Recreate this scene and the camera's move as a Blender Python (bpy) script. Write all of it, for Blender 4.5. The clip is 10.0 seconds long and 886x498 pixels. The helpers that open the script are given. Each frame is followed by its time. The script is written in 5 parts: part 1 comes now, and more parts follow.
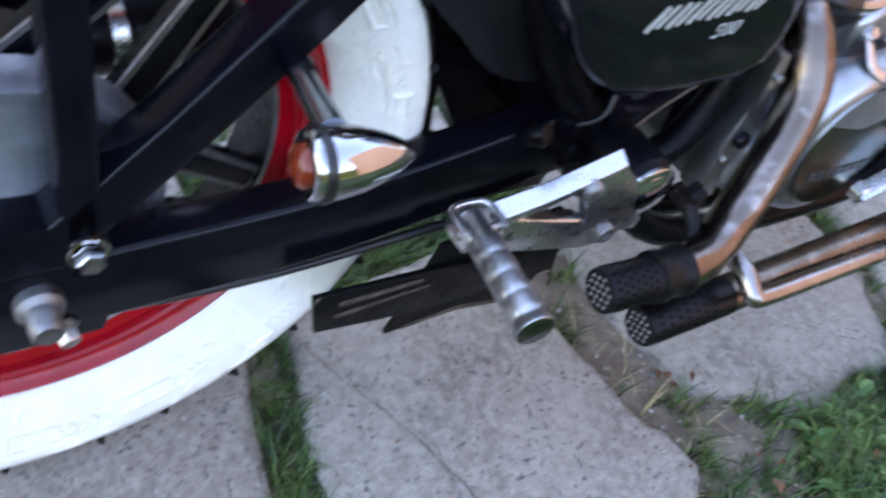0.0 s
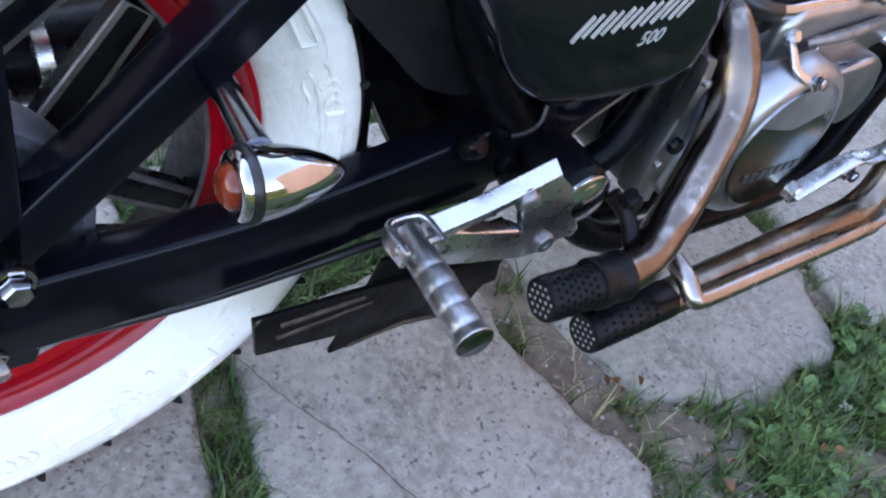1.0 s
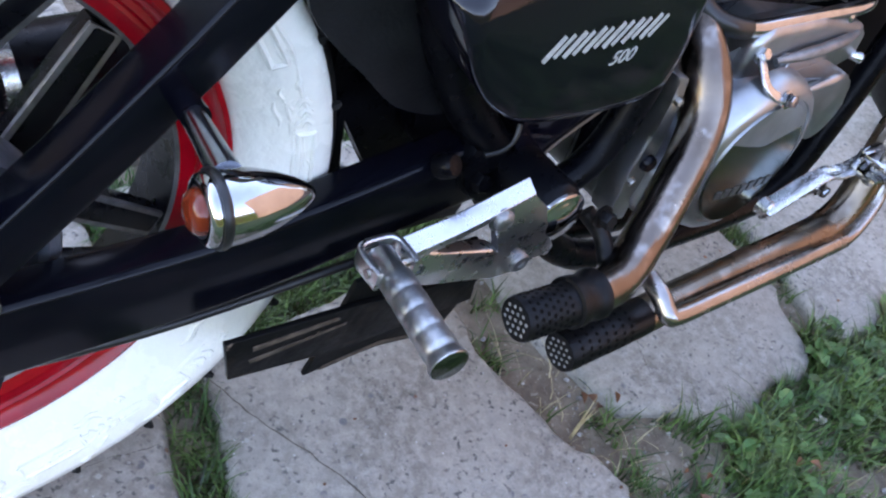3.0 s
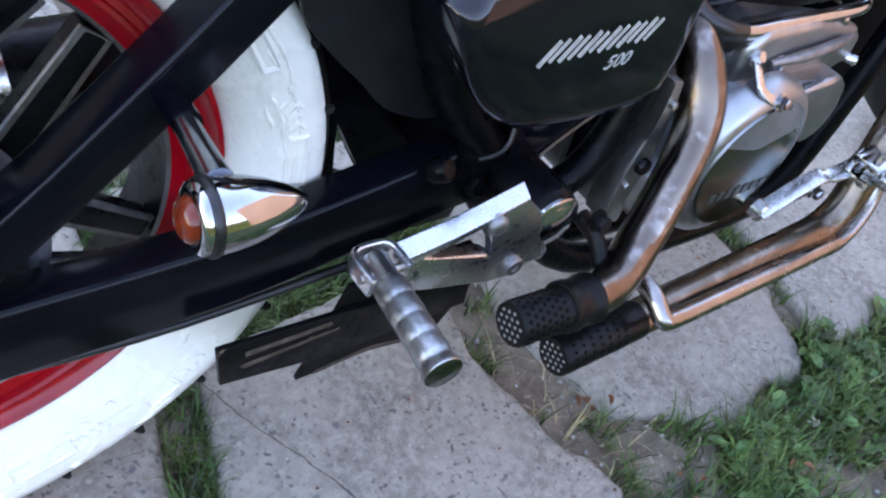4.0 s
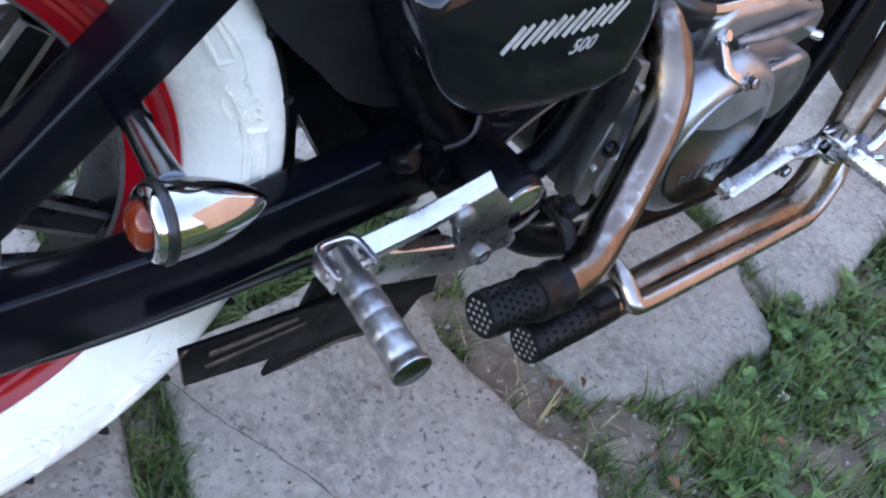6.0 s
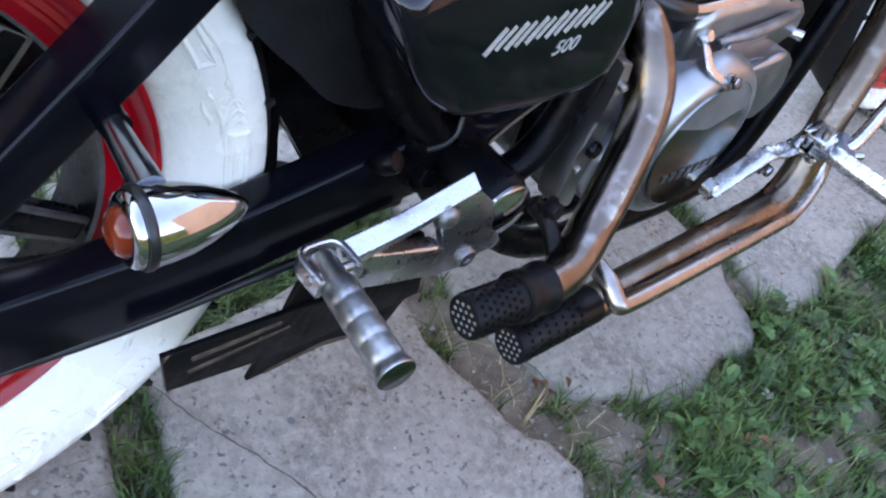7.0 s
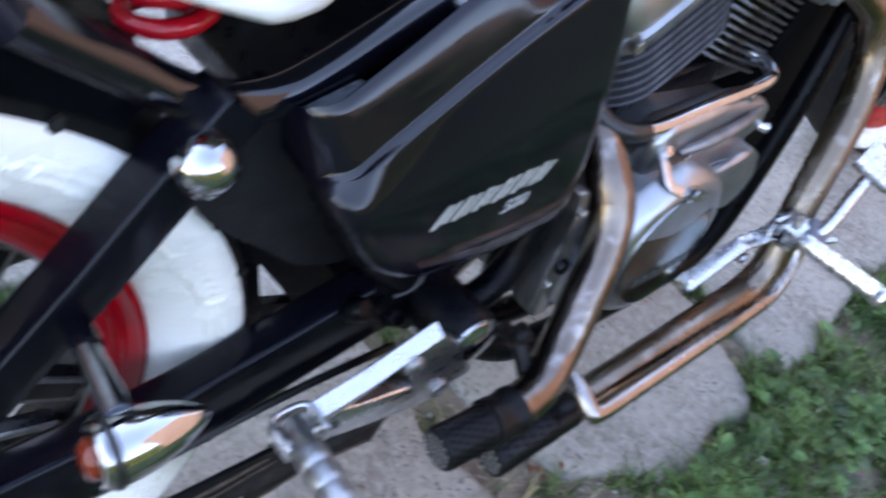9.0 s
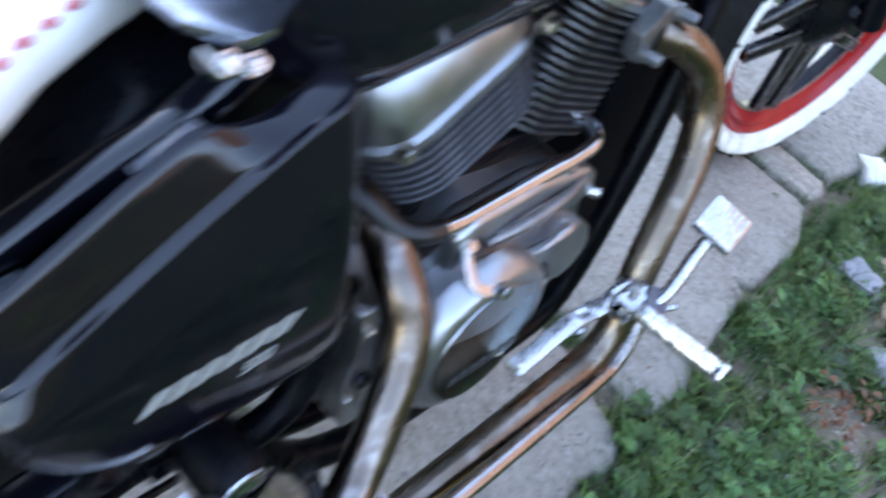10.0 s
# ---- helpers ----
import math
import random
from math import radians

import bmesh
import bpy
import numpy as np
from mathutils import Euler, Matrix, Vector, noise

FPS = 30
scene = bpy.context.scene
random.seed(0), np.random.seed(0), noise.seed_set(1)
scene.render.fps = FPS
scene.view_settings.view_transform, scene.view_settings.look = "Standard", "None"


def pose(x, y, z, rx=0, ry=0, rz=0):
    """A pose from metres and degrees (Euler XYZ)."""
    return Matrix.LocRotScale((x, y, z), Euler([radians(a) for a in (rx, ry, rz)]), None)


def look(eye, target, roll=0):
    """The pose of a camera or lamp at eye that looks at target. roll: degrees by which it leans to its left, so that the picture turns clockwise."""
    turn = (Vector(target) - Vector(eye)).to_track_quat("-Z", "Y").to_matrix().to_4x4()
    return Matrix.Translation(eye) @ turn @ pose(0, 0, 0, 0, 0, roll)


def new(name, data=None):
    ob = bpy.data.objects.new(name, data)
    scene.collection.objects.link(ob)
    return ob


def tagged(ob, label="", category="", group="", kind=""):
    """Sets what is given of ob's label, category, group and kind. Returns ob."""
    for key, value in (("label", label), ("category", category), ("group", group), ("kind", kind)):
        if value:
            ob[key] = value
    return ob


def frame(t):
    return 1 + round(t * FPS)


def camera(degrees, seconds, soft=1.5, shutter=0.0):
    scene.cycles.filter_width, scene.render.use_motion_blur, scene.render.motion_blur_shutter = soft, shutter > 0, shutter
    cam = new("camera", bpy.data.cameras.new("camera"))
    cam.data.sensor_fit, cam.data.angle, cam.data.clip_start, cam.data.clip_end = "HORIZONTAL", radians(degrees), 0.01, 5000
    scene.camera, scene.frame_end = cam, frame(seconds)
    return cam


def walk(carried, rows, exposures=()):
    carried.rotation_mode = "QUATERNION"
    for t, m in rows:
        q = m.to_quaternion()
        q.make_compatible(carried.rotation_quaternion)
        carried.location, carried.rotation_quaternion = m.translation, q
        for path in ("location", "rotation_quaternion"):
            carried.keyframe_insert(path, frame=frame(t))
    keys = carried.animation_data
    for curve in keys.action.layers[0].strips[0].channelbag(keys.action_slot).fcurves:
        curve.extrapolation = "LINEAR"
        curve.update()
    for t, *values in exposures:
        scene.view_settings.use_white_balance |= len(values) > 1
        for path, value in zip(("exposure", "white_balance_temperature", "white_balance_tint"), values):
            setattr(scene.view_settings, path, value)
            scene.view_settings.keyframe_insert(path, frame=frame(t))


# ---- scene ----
cam = camera(54.1, 10.0, soft=2.2, shutter=1.0)
PATH = [
    (0, (-0.044, -0.383, 0.788), (0.946, 0.519, -0.697), 24.5),
    (0.5, (-0.034, -0.386, 0.791), (1.036, 0.5, -0.648), 24.1),
    (1, (-0.033, -0.389, 0.79), (1.049, 0.49, -0.644), 24.4),
    (1.5, (-0.03, -0.386, 0.789), (1.058, 0.486, -0.646), 24.7),
    (2, (-0.031, -0.384, 0.789), (1.072, 0.49, -0.632), 24.7),
    (2.5, (-0.029, -0.385, 0.79), (1.093, 0.494, -0.612), 24.6),
    (4, (-0.024, -0.378, 0.791), (1.119, 0.482, -0.606), 25.4),
    (4.5, (-0.021, -0.373, 0.794), (1.14, 0.454, -0.61), 25.4),
    (5, (-0.019, -0.373, 0.791), (1.146, 0.436, -0.619), 25.8),
    (5.5, (-0.014, -0.369, 0.79), (1.155, 0.425, -0.625), 26.2),
    (7, (-0.008, -0.363, 0.79), (1.198, 0.397, -0.613), 26.9),
    (7.5, (-0.005, -0.363, 0.788), (1.203, 0.389, -0.617), 27.4),
    (8, (0.0, -0.35, 0.806), (1.211, 0.411, -0.591), 26.6),
    (8.2, (0.001, -0.345, 0.813), (1.215, 0.428, -0.575), 25.1),
    (8.4, (0.005, -0.343, 0.819), (1.231, 0.436, -0.556), 24.6),
    (8.5, (0.008, -0.343, 0.831), (1.228, 0.456, -0.538), 23.8),
    (8.7, (0.016, -0.334, 0.863), (1.201, 0.494, -0.519), 22.3),
    (8.8, (0.018, -0.336, 0.876), (1.183, 0.515, -0.510), 20.7),
    (9, (0.038, -0.335, 0.905), (1.192, 0.477, -0.512), 22.1),
    (9.2, (0.062, -0.323, 0.925), (1.250, 0.435, -0.494), 24.6),
    (9.5, (0.11, -0.301, 0.946), (1.329, 0.403, -0.475), 25.7),
    (9.6, (0.129, -0.309, 0.955), (1.339, 0.404, -0.469), 24.7),
    (10, (0.234, -0.301, 0.97), (1.446, 0.369, -0.474), 23.5),
]
EXPOSURES = ((0.0, 3.56, 8750, 24), (9.5, 3.56, 8750, 24), (10.0, 3.57, 8350, 18))
walk(cam, [(t, look(eye, target, roll)) for t, eye, target, roll in PATH], EXPOSURES)

# ---------------- light ----------------
world = bpy.data.worlds.new("sky")
scene.world = world
world.use_nodes = True
wn = world.node_tree.nodes
sky = wn.new("ShaderNodeTexSky")
sky.sky_type = "NISHITA"
sky.sun_disc = False
sky.sun_elevation = radians(30)
sky.sun_rotation = radians(-10)
sky.air_density, sky.dust_density, sky.ozone_density = 1.0, 0.2, 3.2
world.node_tree.links.new(sky.outputs["Color"], wn["Background"].inputs["Color"])
wn["Background"].inputs["Strength"].default_value = 0.15
sun_data = bpy.data.lights.new("sun", "SUN")
sun_data.energy, sun_data.angle, sun_data.color = 2.0, radians(0.6), (1.0, 0.92, 0.83)
sun = new("sun", sun_data)
sun.matrix_world = look((-0.150, 0.853, 0.500), (0.0, 0.0, 0.0))

# ---------------- materials ----------------
def material(name, base, rough=0.5, metal=0.0, second=None, scale=30.0, blend=(0.4, 0.65), bump=0.0, bump_scale=200.0,
             rough_var=0.0, speck=None, speck_scale=300.0, speck_at=(0.62, 0.7), coat=0.0, stretch=(1, 1, 1), island=0.0, objvar=0.0, spec=0.5):
    """A surface with a base colour, a second colour in noisy patches, optional specks, and fine relief."""
    m = bpy.data.materials.new(name)
    m.use_nodes = True
    nt = m.node_tree
    n, l = nt.nodes, nt.links
    b = n["Principled BSDF"]
    b.inputs["Roughness"].default_value, b.inputs["Metallic"].default_value = rough, metal
    b.inputs["Coat Weight"].default_value = coat
    b.inputs["Specular IOR Level"].default_value = spec
    b.inputs["Coat Roughness"].default_value = 0.06
    tc = n.new("ShaderNodeTexCoord")
    mp = n.new("ShaderNodeMapping")
    mp.inputs["Scale"].default_value = stretch
    l.new(tc.outputs["Object"], mp.inputs["Vector"])

    def noise_tex(sc, detail=6.0, rgh=0.6):
        t = n.new("ShaderNodeTexNoise")
        t.inputs["Scale"].default_value, t.inputs["Detail"].default_value, t.inputs["Roughness"].default_value = sc, detail, rgh
        l.new(mp.outputs["Vector"], t.inputs["Vector"])
        return t.outputs["Fac"]

    def ramp(src, lo, hi):
        r = n.new("ShaderNodeMapRange")
        r.inputs["From Min"].default_value, r.inputs["From Max"].default_value = lo, hi
        l.new(src, r.inputs["Value"])
        return r.outputs["Result"]

    def mix(fac, a, c):
        x = n.new("ShaderNodeMix")
        x.data_type = "RGBA"
        for sock, v in ((x.inputs["Factor"], fac), (x.inputs["A"], a), (x.inputs["B"], c)):
            if isinstance(v, (tuple, list)):
                sock.default_value = (*v, 1)
            elif isinstance(v, (int, float)):
                sock.default_value = v
            else:
                l.new(v, sock)
        return x.outputs["Result"]

    col = base
    if second:
        col = mix(ramp(noise_tex(scale), *blend), base, second)
    if speck:
        col = mix(ramp(noise_tex(speck_scale, 2.0, 0.5), *speck_at), col, speck)
    if island or objvar:
        if island:
            src = n.new("ShaderNodeNewGeometry").outputs["Random Per Island"]
        else:
            src = n.new("ShaderNodeObjectInfo").outputs["Random"]
        h = n.new("ShaderNodeHueSaturation")
        amount = island or objvar
        mr = n.new("ShaderNodeMapRange")
        mr.inputs["To Min"].default_value, mr.inputs["To Max"].default_value = 1 - amount, 1 + amount
        l.new(src, mr.inputs["Value"])
        l.new(mr.outputs["Result"], h.inputs["Value"])
        if isinstance(col, tuple):
            h.inputs["Color"].default_value = (*col, 1)
        else:
            l.new(col, h.inputs["Color"])
        col = h.outputs["Color"]
    if isinstance(col, tuple):
        b.inputs["Base Color"].default_value = (*col, 1)
    else:
        l.new(col, b.inputs["Base Color"])
    if rough_var:
        r = n.new("ShaderNodeMapRange")
        r.inputs["From Min"].default_value, r.inputs["From Max"].default_value = 0.35, 0.7
        r.inputs["To Min"].default_value, r.inputs["To Max"].default_value = max(0.02, rough - rough_var), rough + rough_var
        l.new(noise_tex(scale * 1.7), r.inputs["Value"])
        l.new(r.outputs["Result"], b.inputs["Roughness"])
    if bump:
        bp = n.new("ShaderNodeBump")
        bp.inputs["Strength"].default_value, bp.inputs["Distance"].default_value = 1.0, bump
        l.new(noise_tex(bump_scale, 4.0), bp.inputs["Height"])
        l.new(bp.outputs["Normal"], b.inputs["Normal"])
    return m


BLACK = material("black_gloss_paint", (0.0020, 0.0022, 0.0044), 0.18, second=(0.0036, 0.004, 0.0068), scale=25, rough_var=0.05, bump=0.0002, bump_scale=40,
                 speck=(0.05, 0.05, 0.05), speck_scale=420, speck_at=(0.75, 0.8), spec=0.18)
FRAME = material("black_frame_paint", (0.0016, 0.0018, 0.0030), 0.34, second=(0.0034, 0.0036, 0.0048), scale=40, rough_var=0.12, bump=0.0004, bump_scale=120,
                 speck=(0.05, 0.047, 0.043), speck_scale=350, speck_at=(0.73, 0.8), spec=0.10)
PLASTIC = material("dark_grey_plastic", (0.006, 0.0062, 0.0078), 0.45, second=(0.010, 0.010, 0.012), scale=30, rough_var=0.1, bump=0.0004, bump_scale=300, spec=0.3)
COVER = material("deep_black_cover_paint", (0.0024, 0.0023, 0.0050), 0.11, second=(0.0036, 0.0031, 0.0062), scale=12, rough_var=0.05, bump=0.00015, bump_scale=25,
                 speck=(0.05, 0.05, 0.05), speck_scale=500, speck_at=(0.77, 0.8), spec=0.46)
RAILBLACK = material("wet_look_black_paint", (0.0018, 0.002, 0.004), 0.10, second=(0.003, 0.0034, 0.006), scale=20, rough_var=0.04, bump=0.00015, bump_scale=30, spec=0.7)
CHROME = material("chrome", (0.49, 0.50, 0.51), 0.07, 1.0, second=(0.41, 0.41, 0.42), scale=60, rough_var=0.04)
DARKCHROME = material("dark_chrome", (0.36, 0.38, 0.42), 0.2, 1.0, second=(0.27, 0.29, 0.32), scale=70, rough_var=0.06)
DULLCHROME = material("dull_chrome", (0.66, 0.66, 0.67), 0.24, 1.0, second=(0.54, 0.54, 0.54), scale=90, rough_var=0.08, bump=0.0002, bump_scale=300)
ALU = material("satin_aluminium", (0.66, 0.66, 0.67), 0.29, 1.0, second=(0.58, 0.58, 0.59), scale=60, rough_var=0.03, bump=0.0001, bump_scale=500)
# Dark green of the reflected lawn is put into this base colour.
POLISHED = material("lawn_tinted_metal", (0.145, 0.170, 0.148), 0.18, 1.0, second=(0.120, 0.142, 0.122), scale=40, rough_var=0.03)
CASE = material("polished_case_aluminium", (0.43, 0.44, 0.45), 0.38, 1.0, second=(0.35, 0.36, 0.37), scale=30, rough_var=0.08, bump=0.0003, bump_scale=45)
DULLALU = material("oxidised_aluminium", (0.30, 0.30, 0.30), 0.52, 1.0, second=(0.20, 0.20, 0.20), scale=70, rough_var=0.12, bump=0.0004, bump_scale=220)
EXHAUST = material("heat_tinted_steel", (0.220, 0.180, 0.155), 0.25, 1.0, second=(0.120, 0.086, 0.064), scale=11, blend=(0.35, 0.7), rough_var=0.08, bump=0.0004, bump_scale=160,
                   speck=(0.38, 0.335, 0.305), speck_scale=60, speck_at=(0.55, 0.75))
BRONZED = material("bronzed_exhaust_steel", (0.225, 0.178, 0.140), 0.28, 1.0, second=(0.130, 0.092, 0.062), scale=9, blend=(0.35, 0.7), rough_var=0.08, bump=0.0004, bump_scale=160,
                   speck=(0.29, 0.24, 0.20), speck_scale=60, speck_at=(0.55, 0.75))
STEEL = material("bare_steel_bar", (0.39, 0.36, 0.345), 0.25, 1.0, second=(0.28, 0.25, 0.23), scale=22, rough_var=0.08, bump=0.0003, bump_scale=200)
SOOT = material("sooty_black_steel", (0.0032, 0.0031, 0.0036), 0.45, 0.0, second=(0.020, 0.012, 0.009), scale=26, blend=(0.56, 0.82), rough_var=0.15, bump=0.0005, bump_scale=200, spec=0.2)
RUSTPLATE = material("black_plate_rust_edges", (0.0028, 0.0028, 0.0028), 0.5, second=(0.05, 0.03, 0.018), scale=18, blend=(0.58, 0.85), rough_var=0.15, bump=0.0005, bump_scale=120,
                     speck=(0.16, 0.12, 0.09), speck_scale=70, speck_at=(0.70, 0.78), spec=0.14)
RED = material("red_rim_paint", (0.40, 0.004, 0.010), 0.2, second=(0.30, 0.003, 0.008), scale=35, rough_var=0.06, spec=0.4, bump=0.0004, bump_scale=70)
WHITE = material("white_tyre_paint", (0.90, 0.90, 0.82), 0.27, second=(0.82, 0.82, 0.74), scale=14, blend=(0.4, 0.8), rough_var=0.1, bump=0.0040, bump_scale=28)
RUBBER = material("tyre_rubber", (0.006, 0.006, 0.006), 0.7, second=(0.012, 0.012, 0.011), scale=60, bump=0.0008, bump_scale=150, spec=0.25)
WHEELDARK = material("dark_wheel_paint", (0.0025, 0.0028, 0.004), 0.3, second=(0.005, 0.005, 0.007), scale=30, rough_var=0.1, spec=0.2)
DRUM = material("grey_drum_aluminium", (0.24, 0.26, 0.30), 0.42, 0.7, second=(0.17, 0.19, 0.22), scale=50, rough_var=0.12, bump=0.0004, bump_scale=150)
ZINC = material("zinc_bolt", (0.48, 0.46, 0.42), 0.35, 1.0, second=(0.30, 0.27, 0.23), scale=150, rough_var=0.1)
AMBER = material("amber_lens", (0.27, 0.032, 0.008), 0.10, second=(0.20, 0.022, 0.008), scale=80)
AMBER.node_tree.nodes["Principled BSDF"].inputs["Transmission Weight"].default_value = 0.35
RUBBERGREY = material("blue_grey_rubber", (0.10, 0.115, 0.15), 0.5, second=(0.07, 0.08, 0.10), scale=60, bump=0.0003, bump_scale=200)
MATTBLACK = material("matt_black_core", (0.0022, 0.0022, 0.0028), 0.7, second=(0.004, 0.004, 0.005), scale=40, spec=0.06)
PEGMETAL = material("turned_peg_metal", (0.42, 0.43, 0.435), 0.35, 1.0, second=(0.32, 0.33, 0.33), scale=160, rough_var=0.05, bump=0.0002, bump_scale=300)
GASKET = material("black_rubber_ring", (0.008, 0.008, 0.008), 0.35)
SEATWHITE = material("white_seat_leather", (0.78, 0.77, 0.73), 0.45, second=(0.70, 0.69, 0.65), scale=18, bump=0.0008, bump_scale=260)
STITCH = material("red_stitch_thread", (0.55, 0.03, 0.05), 0.6, second=(0.42, 0.02, 0.04), scale=200)
DECAL = material("silver_decal", (0.50, 0.52, 0.50), 0.4, 0.2, second=(0.36, 0.38, 0.36), scale=160)
MARK = material("dark_cast_mark", (0.10, 0.11, 0.11), 0.45, 0.8)


def concrete():
    """Weathered concrete: broad stains, mottling, pale aggregate, dark pits and rust spots."""
    m = bpy.data.materials.new("weathered_concrete")
    m.use_nodes = True
    n, l = m.node_tree.nodes, m.node_tree.links
    b = n["Principled BSDF"]
    b.inputs["Roughness"].default_value = 0.88
    b.inputs["Specular IOR Level"].default_value = 0.3
    tc = n.new("ShaderNodeTexCoord")

    def tex(scale, detail=8.0, rough=0.65):
        t = n.new("ShaderNodeTexNoise")
        t.inputs["Scale"].default_value, t.inputs["Detail"].default_value, t.inputs["Roughness"].default_value = scale, detail, rough
        l.new(tc.outputs["Object"], t.inputs["Vector"])
        return t.outputs["Fac"]

    def spots_of(scale, lo, hi):
        t = n.new("ShaderNodeTexVoronoi")
        t.inputs["Scale"].default_value = scale
        t.inputs["Randomness"].default_value = 1.0
        l.new(tc.outputs["Object"], t.inputs["Vector"])
        return step(t.outputs["Distance"], lo, hi)

    def step(src, lo, hi):
        r = n.new("ShaderNodeMapRange")
        r.inputs["From Min"].default_value, r.inputs["From Max"].default_value = lo, hi
        l.new(src, r.inputs["Value"])
        return r.outputs["Result"]

    def times(a, c):
        x = n.new("ShaderNodeMath")
        x.operation = "MULTIPLY"
        l.new(a, x.inputs[0])
        l.new(c, x.inputs[1])
        return x.outputs[0]

    def mix(fac, a, c):
        x = n.new("ShaderNodeMix")
        x.data_type = "RGBA"
        l.new(fac, x.inputs["Factor"])
        for sock, v in ((x.inputs["A"], a), (x.inputs["B"], c)):
            if isinstance(v, tuple):
                sock.default_value = (*v, 1)
            else:
                l.new(v, sock)
        return x.outputs["Result"]

    col = mix(step(tex(7, 8, 0.7), 0.40, 0.62), (0.330, 0.300, 0.258), (0.205, 0.184, 0.156))
    col = mix(step(tex(60, 6, 0.75), 0.42, 0.64), col, (0.400, 0.360, 0.310))
    col = mix(times(step(tex(140, 3, 0.5), 0.56, 0.66), step(tex(20), 0.4, 0.6)), col, (0.115, 0.110, 0.105))
    col = mix(times(spots_of(110, 0.16, 0.10), step(tex(16), 0.52, 0.58)), col, (0.36, 0.35, 0.34))
    col = mix(times(spots_of(58, 0.12, 0.09), step(tex(11), 0.60, 0.64)), col, (0.11, 0.105, 0.105))
    col = mix(times(spots_of(40, 0.20, 0.15), step(tex(8), 0.55, 0.60)), col, (0.165, 0.160, 0.165))
    col = mix(times(spots_of(52, 0.17, 0.13), step(tex(12), 0.57, 0.61)), col, (0.40, 0.375, 0.335))
    col = mix(times(spots_of(95, 0.11, 0.07), step(tex(13), 0.56, 0.60)), col, (0.62, 0.60, 0.56))
    col = mix(times(spots_of(30, 0.10, 0.07), step(tex(7), 0.56, 0.6)), col, (0.20, 0.10, 0.07))
    info = n.new("ShaderNodeObjectInfo")
    hs = n.new("ShaderNodeHueSaturation")
    mr = n.new("ShaderNodeMapRange")
    mr.inputs["To Min"].default_value, mr.inputs["To Max"].default_value = 0.92, 1.08
    l.new(info.outputs["Random"], mr.inputs["Value"])
    l.new(mr.outputs["Result"], hs.inputs["Value"])
    l.new(col, hs.inputs["Color"])
    l.new(hs.outputs["Color"], b.inputs["Base Color"])
    bp = n.new("ShaderNodeBump")
    bp.inputs["Strength"].default_value, bp.inputs["Distance"].default_value = 0.9, 0.003
    l.new(tex(120, 6, 0.7), bp.inputs["Height"])
    l.new(bp.outputs["Normal"], b.inputs["Normal"])
    return m


CONCRETE = concrete()
SOIL = material("brown_soil", (0.150, 0.112, 0.080), 0.95, second=(0.27, 0.215, 0.160), scale=28, bump=0.006, bump_scale=90, speck=(0.36, 0.31, 0.25), speck_scale=130, speck_at=(0.62, 0.7))
LAWN = material("mown_lawn", (0.030, 0.055, 0.015), 0.9, second=(0.06, 0.085, 0.03), scale=1.5, bump=0.02, bump_scale=30)
GRASS = material("grass_blade", (0.029, 0.082, 0.018), 0.46, second=(0.086, 0.138, 0.035), scale=9, island=0.8, spec=0.40)
LEAF = material("weed_leaf", (0.033, 0.095, 0.024), 0.48, second=(0.066, 0.135, 0.040), scale=40, island=0.75, spec=0.40)
STRAW = material("dry_straw", (0.46, 0.38, 0.22), 0.7, second=(0.34, 0.27, 0.15), scale=80, island=0.25)
DEADLEAF = material("dead_red_leaf", (0.21, 0.080, 0.036), 0.7, second=(0.14, 0.07, 0.04), scale=90, island=0.35)
PEBBLE = material("small_stone", (0.34, 0.32, 0.29), 0.85, second=(0.22, 0.20, 0.18), scale=120, island=0.5)
GREYWALL = material("grey_render", (0.105, 0.090, 0.082), 0.85, second=(0.140, 0.122, 0.110), scale=6, bump=0.003, bump_scale=40)
BRICKWALL = material("house_brick", (0.155, 0.108, 0.097), 0.85, second=(0.205, 0.158, 0.146), scale=5, bump=0.003, bump_scale=40, speck=(0.10, 0.055, 0.045), speck_scale=9, speck_at=(0.55, 0.66))
WIRE = material("thin_black_cable", (0.010, 0.010, 0.010), 0.4)


# ---------------- shape helpers ----------------
def mesh_of(name, bm, mats, smooth=True, angle=38):
    bmesh.ops.recalc_face_normals(bm, faces=bm.faces)
    me = bpy.data.meshes.new(name)
    bm.to_mesh(me)
    bm.free()
    for m in mats if isinstance(mats, (list, tuple)) else [mats]:
        me.materials.append(m)
    if smooth:
        me.polygons.foreach_set("use_smooth", [True] * len(me.polygons))
        me.set_sharp_from_angle(angle=radians(angle))
    return me


def part(name, bm, mats, parent, label="", smooth=True, angle=38):
    ob = new(name, mesh_of(name, bm, mats, smooth, angle))
    ob.parent = parent
    if label:
        tagged(ob, label)
    return ob


def curve_pts(pts, n=8):
    """A smooth line through the points."""
    p = [Vector(q) for q in pts]
    p = [2 * p[0] - p[1]] + p + [2 * p[-1] - p[-2]]
    out = []
    for i in range(1, len(p) - 2):
        for k in range(n):
            t = k / n
            a, b, c, d = p[i - 1], p[i], p[i + 1], p[i + 2]
            out.append(0.5 * (2 * b + (c - a) * t + (2 * a - 5 * b + 4 * c - d) * t * t + (3 * b - a - 3 * c + d) * t ** 3))
    return out + [p[-2]]


